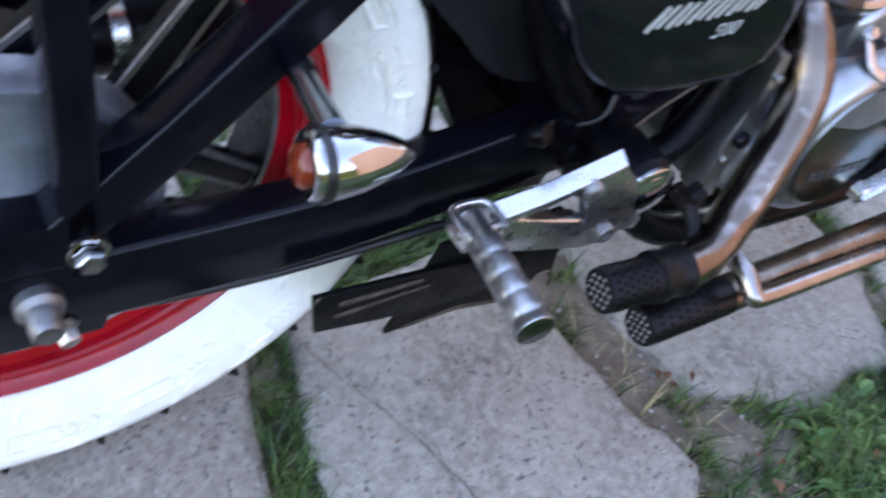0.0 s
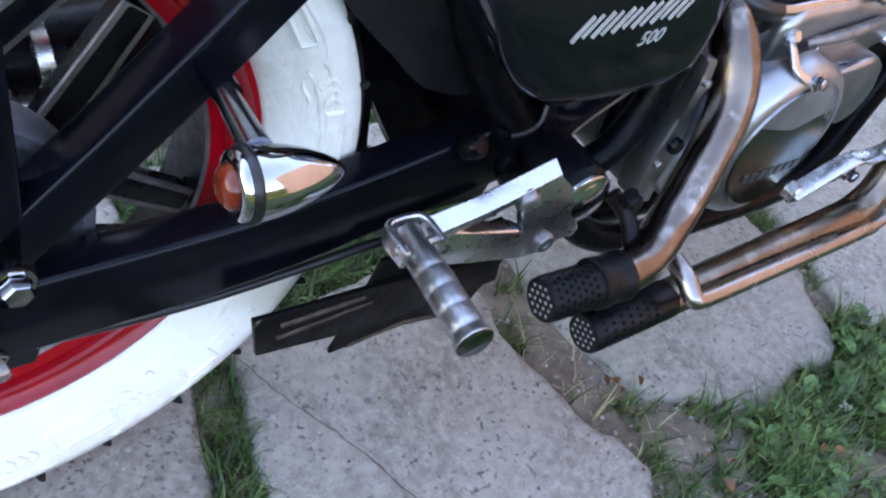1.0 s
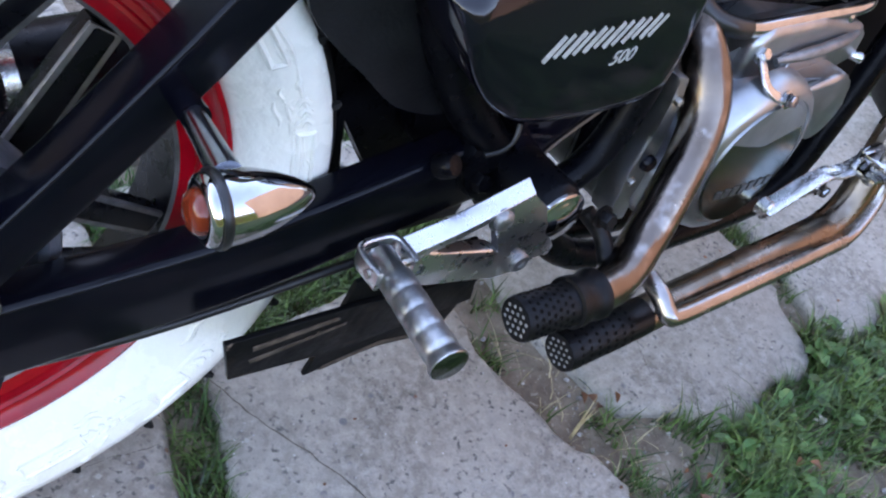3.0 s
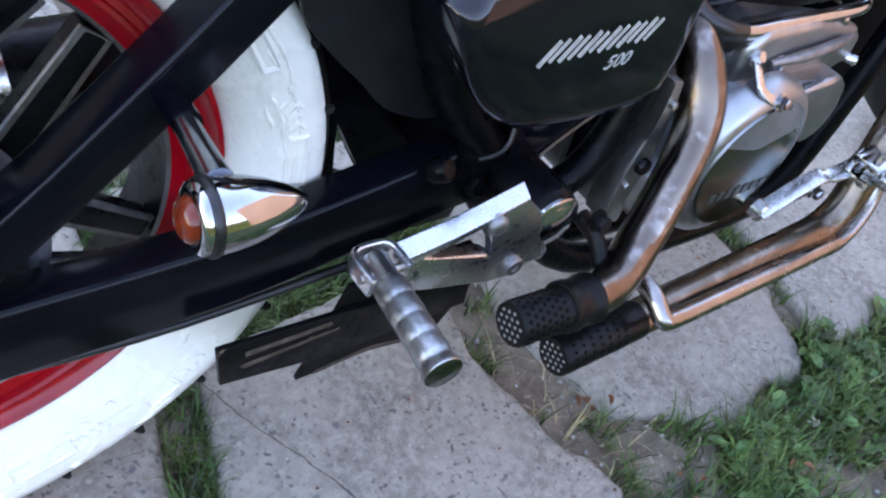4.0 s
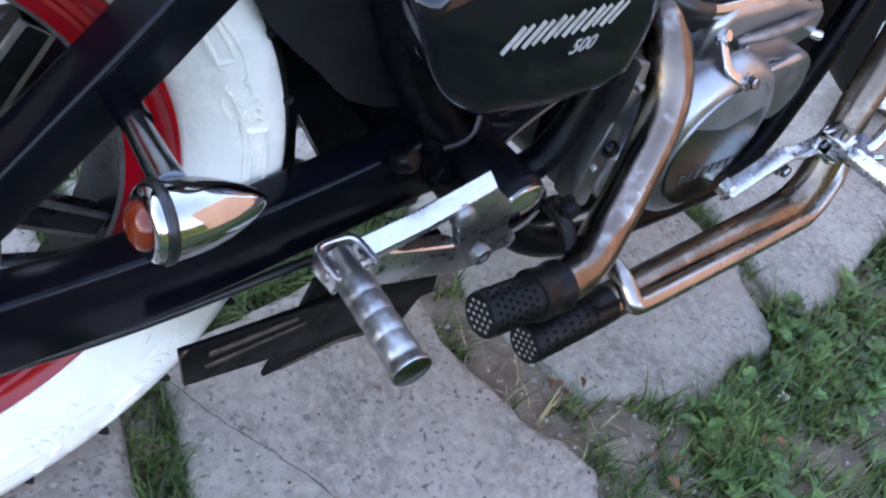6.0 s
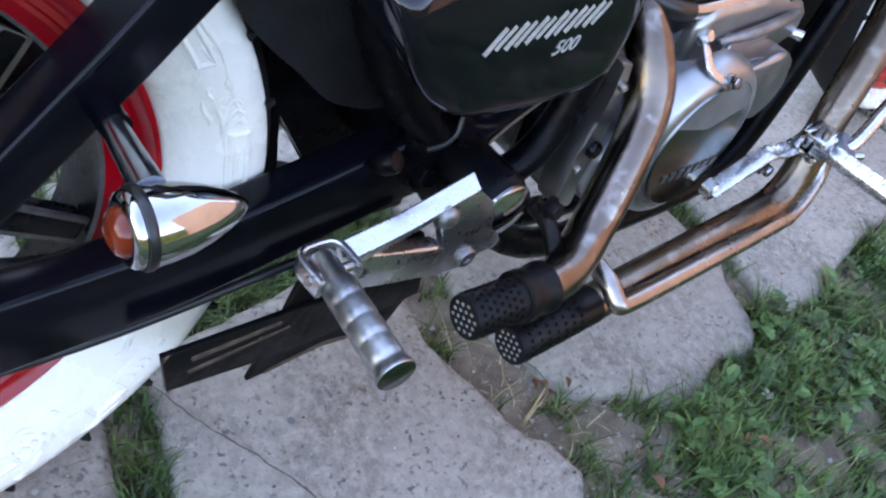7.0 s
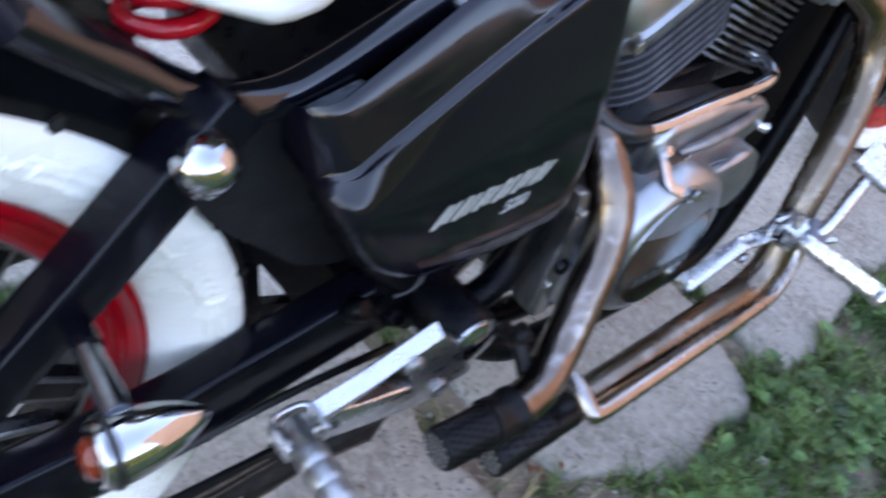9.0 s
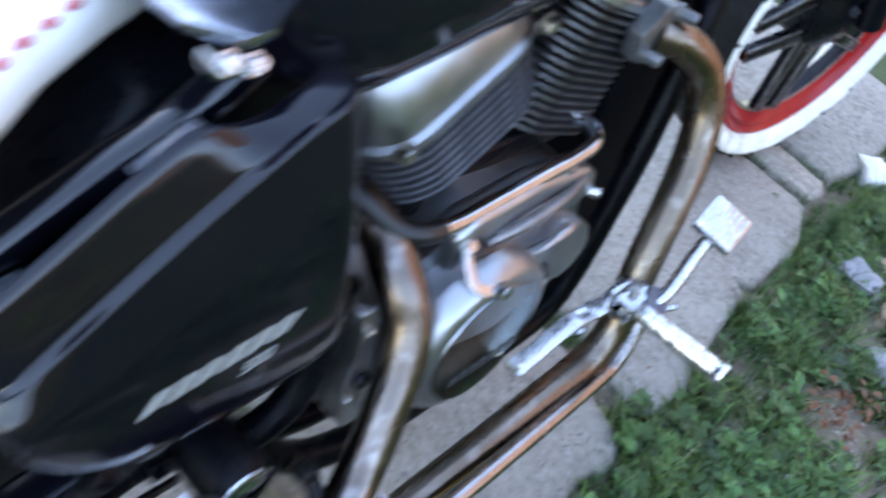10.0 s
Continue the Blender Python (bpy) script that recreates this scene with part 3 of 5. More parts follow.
# passenger peg on its cast bracket
brm = prism([(0.404, 0.3765), (0.429, 0.354), (0.444, 0.318), (0.461, 0.300), (0.456, 0.290), (0.440, 0.297), (0.432, 0.287), (0.420, 0.283), (0.400, 0.284), (0.392, 0.315), (0.384, 0.335), (0.372, 0.358)], -0.134, -0.125, 0.0025)
arm = prism([(0.4035, 0.3850), (0.4010, 0.3750), (0.372, 0.3650), (0.330, 0.3515), (0.300, 0.3425), (0.285, 0.3410), (0.282, 0.352), (0.292, 0.3575), (0.340, 0.3655)], -0.1365, -0.1235, 0.0012)
for v in arm.verts:
    if v.co.y < -0.127 and v.co.z > 0.3495 + 0.285 * (v.co.x - 0.3):
        v.co.z -= 0.0060
prism([(0.401, 0.3740), (0.400, 0.3670), (0.372, 0.3570), (0.330, 0.3435), (0.298, 0.3350), (0.298, 0.3450), (0.330, 0.3530), (0.372, 0.3665)], -0.1330, -0.1240, 0.0012, arm)
arm_me = mesh_of("arm", arm, ALU)
brm.from_mesh(arm_me)
bpy.data.meshes.remove(arm_me)
prism([(0.402, 0.284), (0.394, 0.316), (0.384, 0.3235), (0.3335, 0.3375), (0.316, 0.345), (0.294, 0.345), (0.295, 0.322), (0.309, 0.3105), (0.340, 0.303)], -0.1350, -0.121, 0.0025, brm)
br = part("peg_bracket", brm, ALU, bike, "cast aluminium passenger peg bracket with two arms")
part("bracket_bolt", lathe([(0, 0), (0.0115, 0), (0.0115, 0.002), (0.0090, 0.0024), (0.0088, 0.0050), (0.0070, 0.0072), (0.0035, 0.0080), (0, 0.0082)], (0.3775, -0.134, 0.3594), (0, -1, 0), 24), DULLALU, br, "dull domed bolt head on a washer")
part("bracket_pin", lathe([(0, 0), (0.0095, 0), (0.0095, 0.003), (0.008, 0.0045), (0.004, 0.0045), (0.004, 0.003), (0, 0.003)], (0.421, -0.134, 0.297), (0, -1, 0), 20), DULLALU, br)
part("peg_pin", lathe([(0, 0), (0.005, 0), (0.005, 0.003), (0.003, 0.003), (0.003, -0.001), (0, -0.001)], (0.308, -0.134, 0.331), (0, -1, 0), 18), MARK, br)
cl = sweep(curve_pts([(0.2555, -0.154, 0.357), (0.2545, -0.137, 0.3575), (0.2560, -0.1285, 0.3575), (0.2625, -0.1245, 0.3575), (0.2795, -0.1245, 0.3575), (0.2860, -0.1285, 0.3575), (0.2875, -0.137, 0.3575), (0.2875, -0.152, 0.357)], 4), round_rect(0.016, 0.0048, 0.0016), None, (0, 0, 1))
part("clevis", cl, ALU, br, "rounded aluminium clevis fork")
part("clevis_pin", tube([(0.251, -0.145, 0.3575), (0.291, -0.145, 0.3575)], 0.0035, 2, 12, smooth_path=False), ZINC, br)
ax = Vector((0.2615, -0.227, 0.356)) - Vector((0.2715, -0.131, 0.3555))
peg_prof = [(0, 0), (0.0098, 0), (0.0102, 0.002), (0.0102, 0.021), (0.0112, 0.023)]
for k in range(4):
    h = 0.024 + k * 0.0165
    peg_prof += [(0.0120, h), (0.0122, h + 0.0025), (0.01235, h + 0.005), (0.01245, h + 0.0105), (0.01245, h + 0.0130), (0.01215, h + 0.0150), (0.0120, h + 0.0165)]
peg_prof += [(0.0122, 0.0925), (0.0138, 0.0955), (0.0140, 0.0985), (0.0134, 0.0992)]
peg = part("foot_peg", lathe(peg_prof, (0.2715, -0.131, 0.3555), ax, 36), PEGMETAL, br, "waisted ribbed aluminium foot peg", angle=35)
part("peg_cap", lathe([(0.0136, 0.0990), (0.0128, 0.0996), (0, 0.0997)], (0.2715, -0.131, 0.3555), ax, 36), POLISHED, peg, "polished flat peg end tinted dark green")

# scratched hanger plates below the bracket
part("hanger_plate", prism([(0.190, 0.245), (0.300, 0.240), (0.440, 0.225), (0.445, 0.190), (0.300, 0.185), (0.197, 0.199)], -0.088, -0.083, 0.0008), RUSTPLATE, bike, "scratched black steel hanger plate")
part("gusset_plate", prism([(0.274, 0.155), (0.290, 0.200), (0.305, 0.262), (0.430, 0.270), (0.455, 0.215), (0.420, 0.145), (0.350, 0.160)], -0.082, -0.077, 0.0008), RUSTPLATE, bike, "black steel gusset plate with rusty edge")

RUST = material("bare_rust", (0.040, 0.027, 0.018), 0.75, second=(0.10, 0.072, 0.052), scale=90, bump=0.0005, bump_scale=200)
part("worn_slot", prism([(0.214, 0.232), (0.290, 0.2335), (0.292, 0.229), (0.215, 0.2265)], -0.0888, -0.0875, 0.0003), RUST, bike, "rusty worn slot")
part("worn_slot", prism([(0.212, 0.217), (0.300, 0.2225), (0.300, 0.2200), (0.214, 0.2120)], -0.0888, -0.0875, 0.0003), RUST, bike, "rusty worn slot")
part("rusty_edge", prism([(0.292, 0.1600), (0.350, 0.1665), (0.415, 0.1535), (0.415, 0.1500), (0.350, 0.1620), (0.290, 0.1555)], -0.0828, -0.0818, 0.0002), RUST, bike, "rusty lower edge")

# pivot and frame
TANEDGE = material("bare_tan_edge", (0.13, 0.085, 0.058), 0.6, second=(0.08, 0.055, 0.04), scale=120)
part("pivot_boss", lathe([(0, 0), (0.029, 0), (0.029, 0.05), (0.0265, 0.056), (0.0235, 0.058)], (0.4555, -0.070, 0.331), (0, -1, 0), 32), FRAME, bike, "black swingarm pivot boss")
part("pivot_cap", lathe([(0.0262, 0.0), (0.0258, 0.0026), (0.0240, 0.0040), (0.0222, 0.0040), (0.0195, 0.0052), (0.0150, 0.0068), (0.008, 0.0080), (0, 0.0085)], (0.4555, -0.128, 0.331), (0, -1, 0), 36), CHROME, bike, "domed chrome pivot cap")
part("frame_post", tube([(0.318, -0.035, 0.555), (0.352, -0.042, 0.468), (0.385, -0.048, 0.408), (0.423, -0.052, 0.364), (0.462, -0.054, 0.316)], 0.0175, 6, 20), FRAME, bike, "black round frame tube")
part("frame_cross_tube", tube([(0.448, -0.066, 0.318), (0.484, -0.076, 0.306), (0.520, -0.082, 0.322), (0.545, -0.082, 0.352), (0.562, -0.080, 0.400), (0.572, -0.076, 0.452)], 0.0150, 6, 18), FRAME, bike, "bent black frame tube")
part("frame_upright_tube", tube([(0.578, -0.030, 0.47), (0.582, -0.036, 0.40), (0.585, -0.040, 0.33), (0.588, -0.040, 0.265)], 0.0165, 5, 18), BLACK, bike, "black frame upright tube")
part("lower_panel", prism([(0.447, 0.345), (0.473, 0.3385), (0.497, 0.360), (0.538, 0.386), (0.545, 0.43), (0.468, 0.435), (0.44, 0.394)], -0.070, -0.065, 0.001), COVER, bike, "black panel under the side cover")
part("panel_edge", tube([(0.472, -0.0715, 0.3380), (0.497, -0.0715, 0.3600), (0.5373, -0.0715, 0.3856)], 0.0014, 5, 8), TANEDGE, bike, "worn bare edge of the panel")
part("thin_cable", tube([(0.398, -0.080, 0.371), (0.410, -0.084, 0.376), (0.420, -0.084, 0.384), (0.425, -0.080, 0.396)], 0.0022, 5, 8), WIRE, bike, "thin black cable")
part("pivot_housing", lathe([(0, -0.06), (0.034, -0.06), (0.036, -0.055), (0.036, 0.045), (0.033, 0.052), (0.022, 0.054), (0, 0.054)], (0.432, -0.01, 0.338), (0, -1, 0), 32), FRAME, bike, "black swingarm pivot housing")
part("pivot_lug", prism([(0.402, 0.366), (0.432, 0.352), (0.462, 0.318), (0.470, 0.296), (0.440, 0.290), (0.412, 0.312), (0.395, 0.345)], -0.068, -0.052, 0.004), FRAME, bike, "black frame lug")
part("lug_bolt", hexbolt((0.4135, -0.066, 0.331), (0, -1, 0.35), 0.0095, 0.014), FRAME, bike)
part("stop_pad", lathe([(0, 0), (0.0095, 0), (0.0105, 0.004), (0.0105, 0.014), (0.008, 0.018), (0, 0.019)], (0.371, -0.062, 0.352), (0.25, -0.75, 0.6), 20), FRAME, bike, "black rubber stop pad")
part("exhaust_stay", tube([(0.505, -0.12, 0.315), (0.515, -0.14, 0.30), (0.51, -0.16, 0.285)], 0.008, 4, 12), SOOT, bike)
part("stay_bolt", hexbolt((0.507, -0.135, 0.322), (0, -1, 0.2), 0.008, 0.012), SOOT, bike)
part("near_cradle_tube", tube([(0.49, -0.060, 0.285), (0.55, -0.078, 0.215), (0.63, -0.088, 0.186), (0.75, -0.090, 0.180), (0.87, -0.090, 0.180), (0.925, -0.090, 0.190), (0.960, -0.088, 0.228), (0.990, -0.082, 0.300), (1.030, -0.070, 0.410), (1.090, -0.045, 0.570), (1.130, -0.030, 0.680)], 0.0165, 6, 18), FRAME, bike, "black cradle frame tube under the engine")
part("lower_frame_tube", tube([(0.45, -0.02, 0.30), (0.55, -0.03, 0.20), (0.70, -0.035, 0.165), (0.95, -0.035, 0.165), (1.06, -0.03, 0.185), (1.12, -0.02, 0.25), (1.20, 0.02, 0.42), (1.32, 0.06, 0.70)], 0.0155, 6, 18), FRAME, bike, "black cradle frame tube")
part("far_frame_tube", tube([(0.45, 0.17, 0.30), (0.55, 0.18, 0.20), (0.70, 0.185, 0.165), (0.95, 0.185, 0.165), (1.06, 0.18, 0.185), (1.12, 0.17, 0.25), (1.20, 0.13, 0.42), (1.32, 0.09, 0.70)], 0.0155, 6, 14), FRAME, bike)
part("seat_rail", sweep(curve_pts([(0.15, -0.03, 0.645), (0.20, -0.03, 0.606), (0.232, -0.03, 0.581), (0.265, -0.03, 0.564), (0.30, -0.03, 0.560), (0.332, -0.03, 0.568), (0.373, -0.03, 0.585), (0.415, -0.03, 0.603), (0.46, -0.03, 0.621), (0.58, -0.01, 0.668)], 6), circle(0.0145, 24), None, (0, -0.2, 0.98)), RAILBLACK, bike, "glossy black seat rail")
part("far_seat_rail", tube([(0.15, 0.136, 0.645), (0.20, 0.136, 0.606), (0.265, 0.136, 0.572), (0.332, 0.136, 0.580), (0.46, 0.136, 0.637), (0.58, 0.12, 0.68)], 0.0155, 6, 14), BLACK, bike)
part("dome_nut", lathe([(0, 0), (0.0185, 0), (0.0195, 0.006), (0.0185, 0.012), (0.013, 0.020), (0.006, 0.0238), (0, 0.0245)], (0.232, -0.060, 0.556), (0, -1, 0), 36), CHROME, bike, "chrome acorn nut")

# rear mudguard and the panels ahead of the tyre
fb = bmesh.new()
sect = [(-0.083, 0.0), (-0.081, 0.022), (-0.062, 0.035), (-0.03, 0.041), (0.03, 0.041), (0.062, 0.035), (0.081, 0.022), (0.083, 0.0)]
rings = []
for k in range(31):
    a = radians(50 + 82 * k / 30)
    rings.append([fb.verts.new(((0.316 + h) * math.cos(a), MID + w, 0.3205 + (0.316 + h) * math.sin(a))) for w, h in sect])
for r0, r1 in zip(rings, rings[1:]):
    for j in range(len(sect) - 1):
        fb.faces.new((r0[j], r0[j + 1], r1[j + 1], r1[j]))
bmesh.ops.solidify(fb, geom=list(fb.faces), thickness=0.003)
part("rear_mudguard", fb, BLACK, bike, "glossy black rear mudguard")
part("side_flap", prism([(p.x, p.z) for p in curve_pts([(0.240, 0, 0.52), (0.246, 0, 0.487), (0.274, 0, 0.454), (0.301, 0, 0.429), (0.328, 0, 0.402), (0.353, 0, 0.389), (0.378, 0, 0.382), (0.405, 0, 0.385), (0.410, 0, 0.41), (0.39, 0, 0.48), (0.36, 0, 0.54), (0.26, 0, 0.55)], 3)], -0.036, -0.031, 0.0012), PLASTIC, bike, "dark grey plastic side flap")
pn = prism([(0.322, 0.47), (0.322, 0.345), (0.346, 0.333), (0.363, 0.300), (0.388, 0.262), (0.388, 0.20), (0.41, 0.17), (0.52, 0.17), (0.55, 0.30), (0.54, 0.42), (0.50, 0.56), (0.40, 0.56)], 0.030, 0.044, 0.002)
prism([(0.321, 0.344), (0.345, 0.334), (0.350, 0.272), (0.389, 0.258), (0.389, 0.19), (0.34, 0.19), (0.321, 0.25)], 0.031, 0.043, 0.002, pn)
part("inner_panel", pn, FRAME, bike, "black inner panel")
part("battery_box", prism([(0.32, 0.52), (0.33, 0.48), (0.42, 0.37), (0.55, 0.36), (0.58, 0.60), (0.53, 0.635), (0.44, 0.635), (0.36, 0.565)], -0.02, 0.17, 0.008), FRAME, bike, "black box behind the side cover")

# The tabs' sky reflection is put into this grey-blue colour.
SKYGREY = material("sky_grey_tab", (0.07, 0.08, 0.10), 0.3, second=(0.07, 0.08, 0.09), scale=50, rough_var=0.1)

# side cover: lower panel, sky-facing ledge and set-in upper panel
def along(pts, t):
    """The place at share t of a line through (x, z) points, by length."""
    d = [0.0]
    for p, q in zip(pts, pts[1:]):
        d.append(d[-1] + math.hypot(q[0] - p[0], q[1] - p[1]))
    d = [v / d[-1] for v in d]
    return float(np.interp(t, d, [p[0] for p in pts])), float(np.interp(t, d, [p[1] for p in pts]))


LOW = [(p.x, p.z) for p in curve_pts([(x, 0, z) for x, z in ((0.303, 0.522), (0.315, 0.494), (0.333, 0.467), (0.355, 0.445), (0.388, 0.427), (0.44, 0.420), (0.505, 0.421), (0.538, 0.431), (0.553, 0.456))], 6)]
RIDGE = [(p.x, p.z) for p in curve_pts([(x, 0, z) for x, z in ((0.303, 0.527), (0.337, 0.551), (0.370, 0.572), (0.400, 0.591), (0.430, 0.609), (0.452, 0.621), (0.473, 0.632), (0.500, 0.646), (0.535, 0.660))], 6)]
TOP = [(0.297, 0.569), (0.325, 0.586), (0.365, 0.610), (0.398, 0.631), (0.432, 0.650), (0.445, 0.651), (0.465, 0.645), (0.49, 0.645), (0.53, 0.664)]
cv = bmesh.new()
cols = []
for i in range(41):
    t = i / 40
    (xl, zl), (xr, zr) = along(LOW, t), along(RIDGE, t)
    xt = 0.297 + (xr - 0.303) * 1.004
    zt = max(zr + 0.004, float(np.interp(xt, [p[0] for p in TOP], [p[1] for p in TOP])))
    end = 0.020 * max(0.0, 1 - t / 0.10) ** 2 + 0.012 * max(0.0, (t - 0.93) / 0.07) ** 2
    col = [(xl, -0.060, zl + 0.006), (xl, -0.1078, zl + 0.0002), (xl, -0.1090, zl + 0.0010)]
    for f, yy in ((0.03, -0.1096), (0.10, -0.1106), (0.2, -0.1112), (0.3, -0.1116), (0.4, -0.1117), (0.5, -0.1114), (0.6, -0.1103), (0.7, -0.1081), (0.8, -0.1052), (0.88, -0.1027), (0.95, -0.1004), (0.985, -0.0992), (0.997, -0.0986), (1.0, -0.0976)):
        col.append((xl + (xr - xl) * f, yy, zl + (zr - zl) * f))
    for f, yy in ((0.012, -0.0952), (0.03, -0.0930), (0.045, -0.0918), (0.065, -0.0912), (0.12, -0.0906), (0.2, -0.0894), (0.4, -0.0862), (0.65, -0.0818), (0.85, -0.0780), (0.92, -0.0762), (0.96, -0.0745), (1.0, -0.0720)):
        col.append((xr + (xt - xr) * f, yy, zr + (zt - zr) * f))
    col += [(xt, -0.069, zt - 0.003), (xt, -0.067, zt - 0.015)]
    cols.append([cv.verts.new((x, y + end, z)) for x, y, z in col])
for c0, c1 in zip(cols, cols[1:]):
    for j in range(len(c0) - 1):
        cv.faces.new((c0[j], c0[j + 1], c1[j + 1], c1[j]))
for c in (cols[0], cols[-1]):
    back = [cv.verts.new((v.co.x, min(v.co.y + 0.04, 0.0), v.co.z)) for v in c]
    for j in range(len(c) - 1):
        cv.faces.new((c[j], c[j + 1], back[j + 1], back[j]))
cover = part("side_cover", cv, COVER, bike, "glossy black side cover with a raised ridge", angle=60)
for poly in ([(0.305, 0.561), (0.349, 0.572), (0.360, 0.555), (0.316, 0.546)], [(0.414, 0.616), (0.454, 0.635), (0.466, 0.620), (0.426, 0.604)]):
    part("rail_tab", prism(poly, -0.058, -0.046, 0.002), SKYGREY, bike, "rail tab in the grey of reflected sky")
part("cover_bolt", hexbolt((0.500, -0.050, 0.606), (0, -1, 0.3), 0.008, 0.012), CHROME, bike, "chrome bolt")

# wordmark as slanted plain shapes, and the readable number
def on_cover(u, v):
    """A place on the cover: u along the mark, v across it."""
    return Vector((0.380 + 0.112 * u + 0.007 * v, -0.1122, 0.482 + 0.009 * u + 0.0165 * v))


def stroke(bm, pts, w):
    """A flat ribbon of the decal through (u, v) points."""
    for (u0, v0), (u1, v1) in zip(pts, pts[1:]):
        a, b = on_cover(u0, v0), on_cover(u1, v1)
        d = (b - a).normalized()
        q = Vector((d.z, 0, -d.x)) * w
        e = d * w * 0.5
        bm.faces.new([bm.verts.new(p) for p in (a + q - e, b + q + e, b - q + e, a - q - e)])


for k in range(6):
    u = k / 6 + 0.005
    for du, v0, v1, w in ((0.014, 0.0, 0.98, 0.0027), (0.090, 0.0 if k % 2 else 0.1, 0.98 - 0.05 * (k % 3), 0.0022)):
        wm = bmesh.new()
        stroke(wm, [(u + du, v0), (u + du + 0.045, v1)], w)
        part("decal_bar", wm, DECAL, cover, smooth=False)
fc = bpy.data.curves.new("number", "FONT")
fc.body, fc.size, fc.shear, fc.extrude = "500", 0.0165, 0.35, 0.0003
fo = bpy.data.objects.new("number", fc)
scene.collection.objects.link(fo)
num_me = bpy.data.meshes.new_from_object(fo.evaluated_get(bpy.context.evaluated_depsgraph_get()))
bpy.data.objects.remove(fo)
num_me.materials.clear()
num_me.materials.append(DECAL)
num = new("decal_number", num_me)
num.parent = cover
num.matrix_basis = pose(0.452, -0.1121, 0.468, 90, -5, 0)
tagged(num, "silver italic number 500")

# exhausts
rp = [(0.600, 0.020, 0.482), (0.628, -0.016, 0.462), (0.6374, -0.046, 0.4463), (0.6335, -0.070, 0.4335), (0.6312, -0.090, 0.4175), (0.6295, -0.104, 0.3985), (0.6225, -0.116, 0.3802), (0.6075, -0.128, 0.3584), (0.590, -0.138, 0.3388), (0.572, -0.148, 0.3175), (0.551, -0.158, 0.2985), (0.530, -0.168, 0.2885), (0.505, -0.177, 0.2830), (0.470, -0.182, 0.2845)]
rear_pipe = part("rear_exhaust_pipe", tube(rp, 0.0203, 6, 28, radii=[0.0226] * 6 + [0.0215, 0.0208, 0.0206, 0.0206, 0.0205, 0.0203, 0.0198, 0.0190]), EXHAUST, bike, "bent heat-tinted steel exhaust pipe")
part("clamp", lathe([(0.0195, 0), (0.0225, 0.001), (0.0225, 0.008), (0.0212, 0.010), (0.0212, 0.024), (0.0225, 0.026), (0.0225, 0.033), (0.0195, 0.034)], (0.476, -0.1815, 0.2845), (-1, 0.02, 0.01), 32), SOOT, rear_pipe, "sooty clamp")


def can(centre, axis, r, length):
    """A perforated exhaust tip: a dark can with dark side discs and pale end discs as holes."""
    c, a = Vector(centre), Vector(axis).normalized()
    u = Vector((0, 0, 1)) - a * a.z
    u.normalize()
    v = a.cross(u)
    bm = lathe([(r * 0.93, 0), (r, 0.001), (r, length - 0.002), (r * 0.95, length), (0, length)], c, a, 32)
    holes, side = bmesh.new(), bmesh.new()

    def disc(holes, p, n, t, rad):
        s = n.cross(t)
        ring = [p + n * 0.0005 + (t * math.cos(2 * math.pi * k / 8) + s * math.sin(2 * math.pi * k / 8)) * rad for k in range(8)]
        inner = [q - n * 0.0002 - (q - p) * 0.12 for q in ring]
        r0 = [holes.verts.new(q) for q in ring]
        r1 = [holes.verts.new(q) for q in inner]
        for k in range(8):
            holes.faces.new((r0[k], r0[(k + 1) % 8], r1[(k + 1) % 8], r1[k]))
        holes.faces.new(r1)

    for row in range(7):
        h = length * (0.30 + 0.10 * row)
        for k in range(18):
            t = 2 * math.pi * (k + 0.5 * (row % 2)) / 18
            n = u * math.cos(t) + v * math.sin(t)
            disc(side, c + a * h + n * r, n, a, 0.0019)
    for i in range(-4, 5):
        for j in range(-4, 5):
            p, q = (i + 0.5 * (j % 2)) * 0.0066, j * 0.0058
            if math.hypot(p, q) < r * 0.84:
                disc(holes, c + a * length + u * p + v * q, a, u, 0.0017)
    return bm, holes, side


# Pale discs stand in for light showing through the drilled end.
HOLE = material("light_through_hole", (0.32, 0.31, 0.29), 0.5, 0.0, second=(0.20, 0.19, 0.18), scale=300)
# Black discs carry the shade inside the side holes.
DARKHOLE = material("hole_shade_disc", (0.001, 0.001, 0.001), 0.6, spec=0.1)
cb, hb, sb1 = can((0.452, -0.1815, 0.2845), (-1, 0.07, -0.02), 0.0192, 0.062)
tip = part("exhaust_tip", cb, SOOT, rear_pipe, "black perforated exhaust tip")
fp = [(0.962, -0.055, 0.555), (0.985, -0.075, 0.548), (1.015, -0.097, 0.522), (1.022, -0.117, 0.480), (1.005, -0.135, 0.435), (0.975, -0.150, 0.395), (0.945, -0.163, 0.350), (0.922, -0.175, 0.300), (0.905, -0.183, 0.262), (0.880, -0.185, 0.240), (0.840, -0.185, 0.231), (0.72, -0.185, 0.223), (0.60, -0.183, 0.212), (0.545, -0.182, 0.206)]
front_pipe = part("front_exhaust_pipe", tube(fp, 0.0188, 6, 24, radii=[0.0205, 0.0205, 0.0205, 0.0205, 0.0195, 0.0188, 0.0188, 0.0188, 0.0188]), BRONZED, bike, "long bronzed steel exhaust pipe")
cb2, hb2, sb2 = can((0.580, -0.1825, 0.2095), (-1, 0.005, -0.03), 0.0194, 0.108)
part("exhaust_tip", cb2, SOOT, front_pipe, "black perforated exhaust tip")
tagged(part("tip_hole", hb, HOLE, rear_pipe, smooth=False), kind="stuff")
tagged(part("tip_hole", hb2, HOLE, front_pipe, smooth=False), kind="stuff")
tagged(part("side_hole", sb1, DARKHOLE, rear_pipe, smooth=False), kind="stuff")
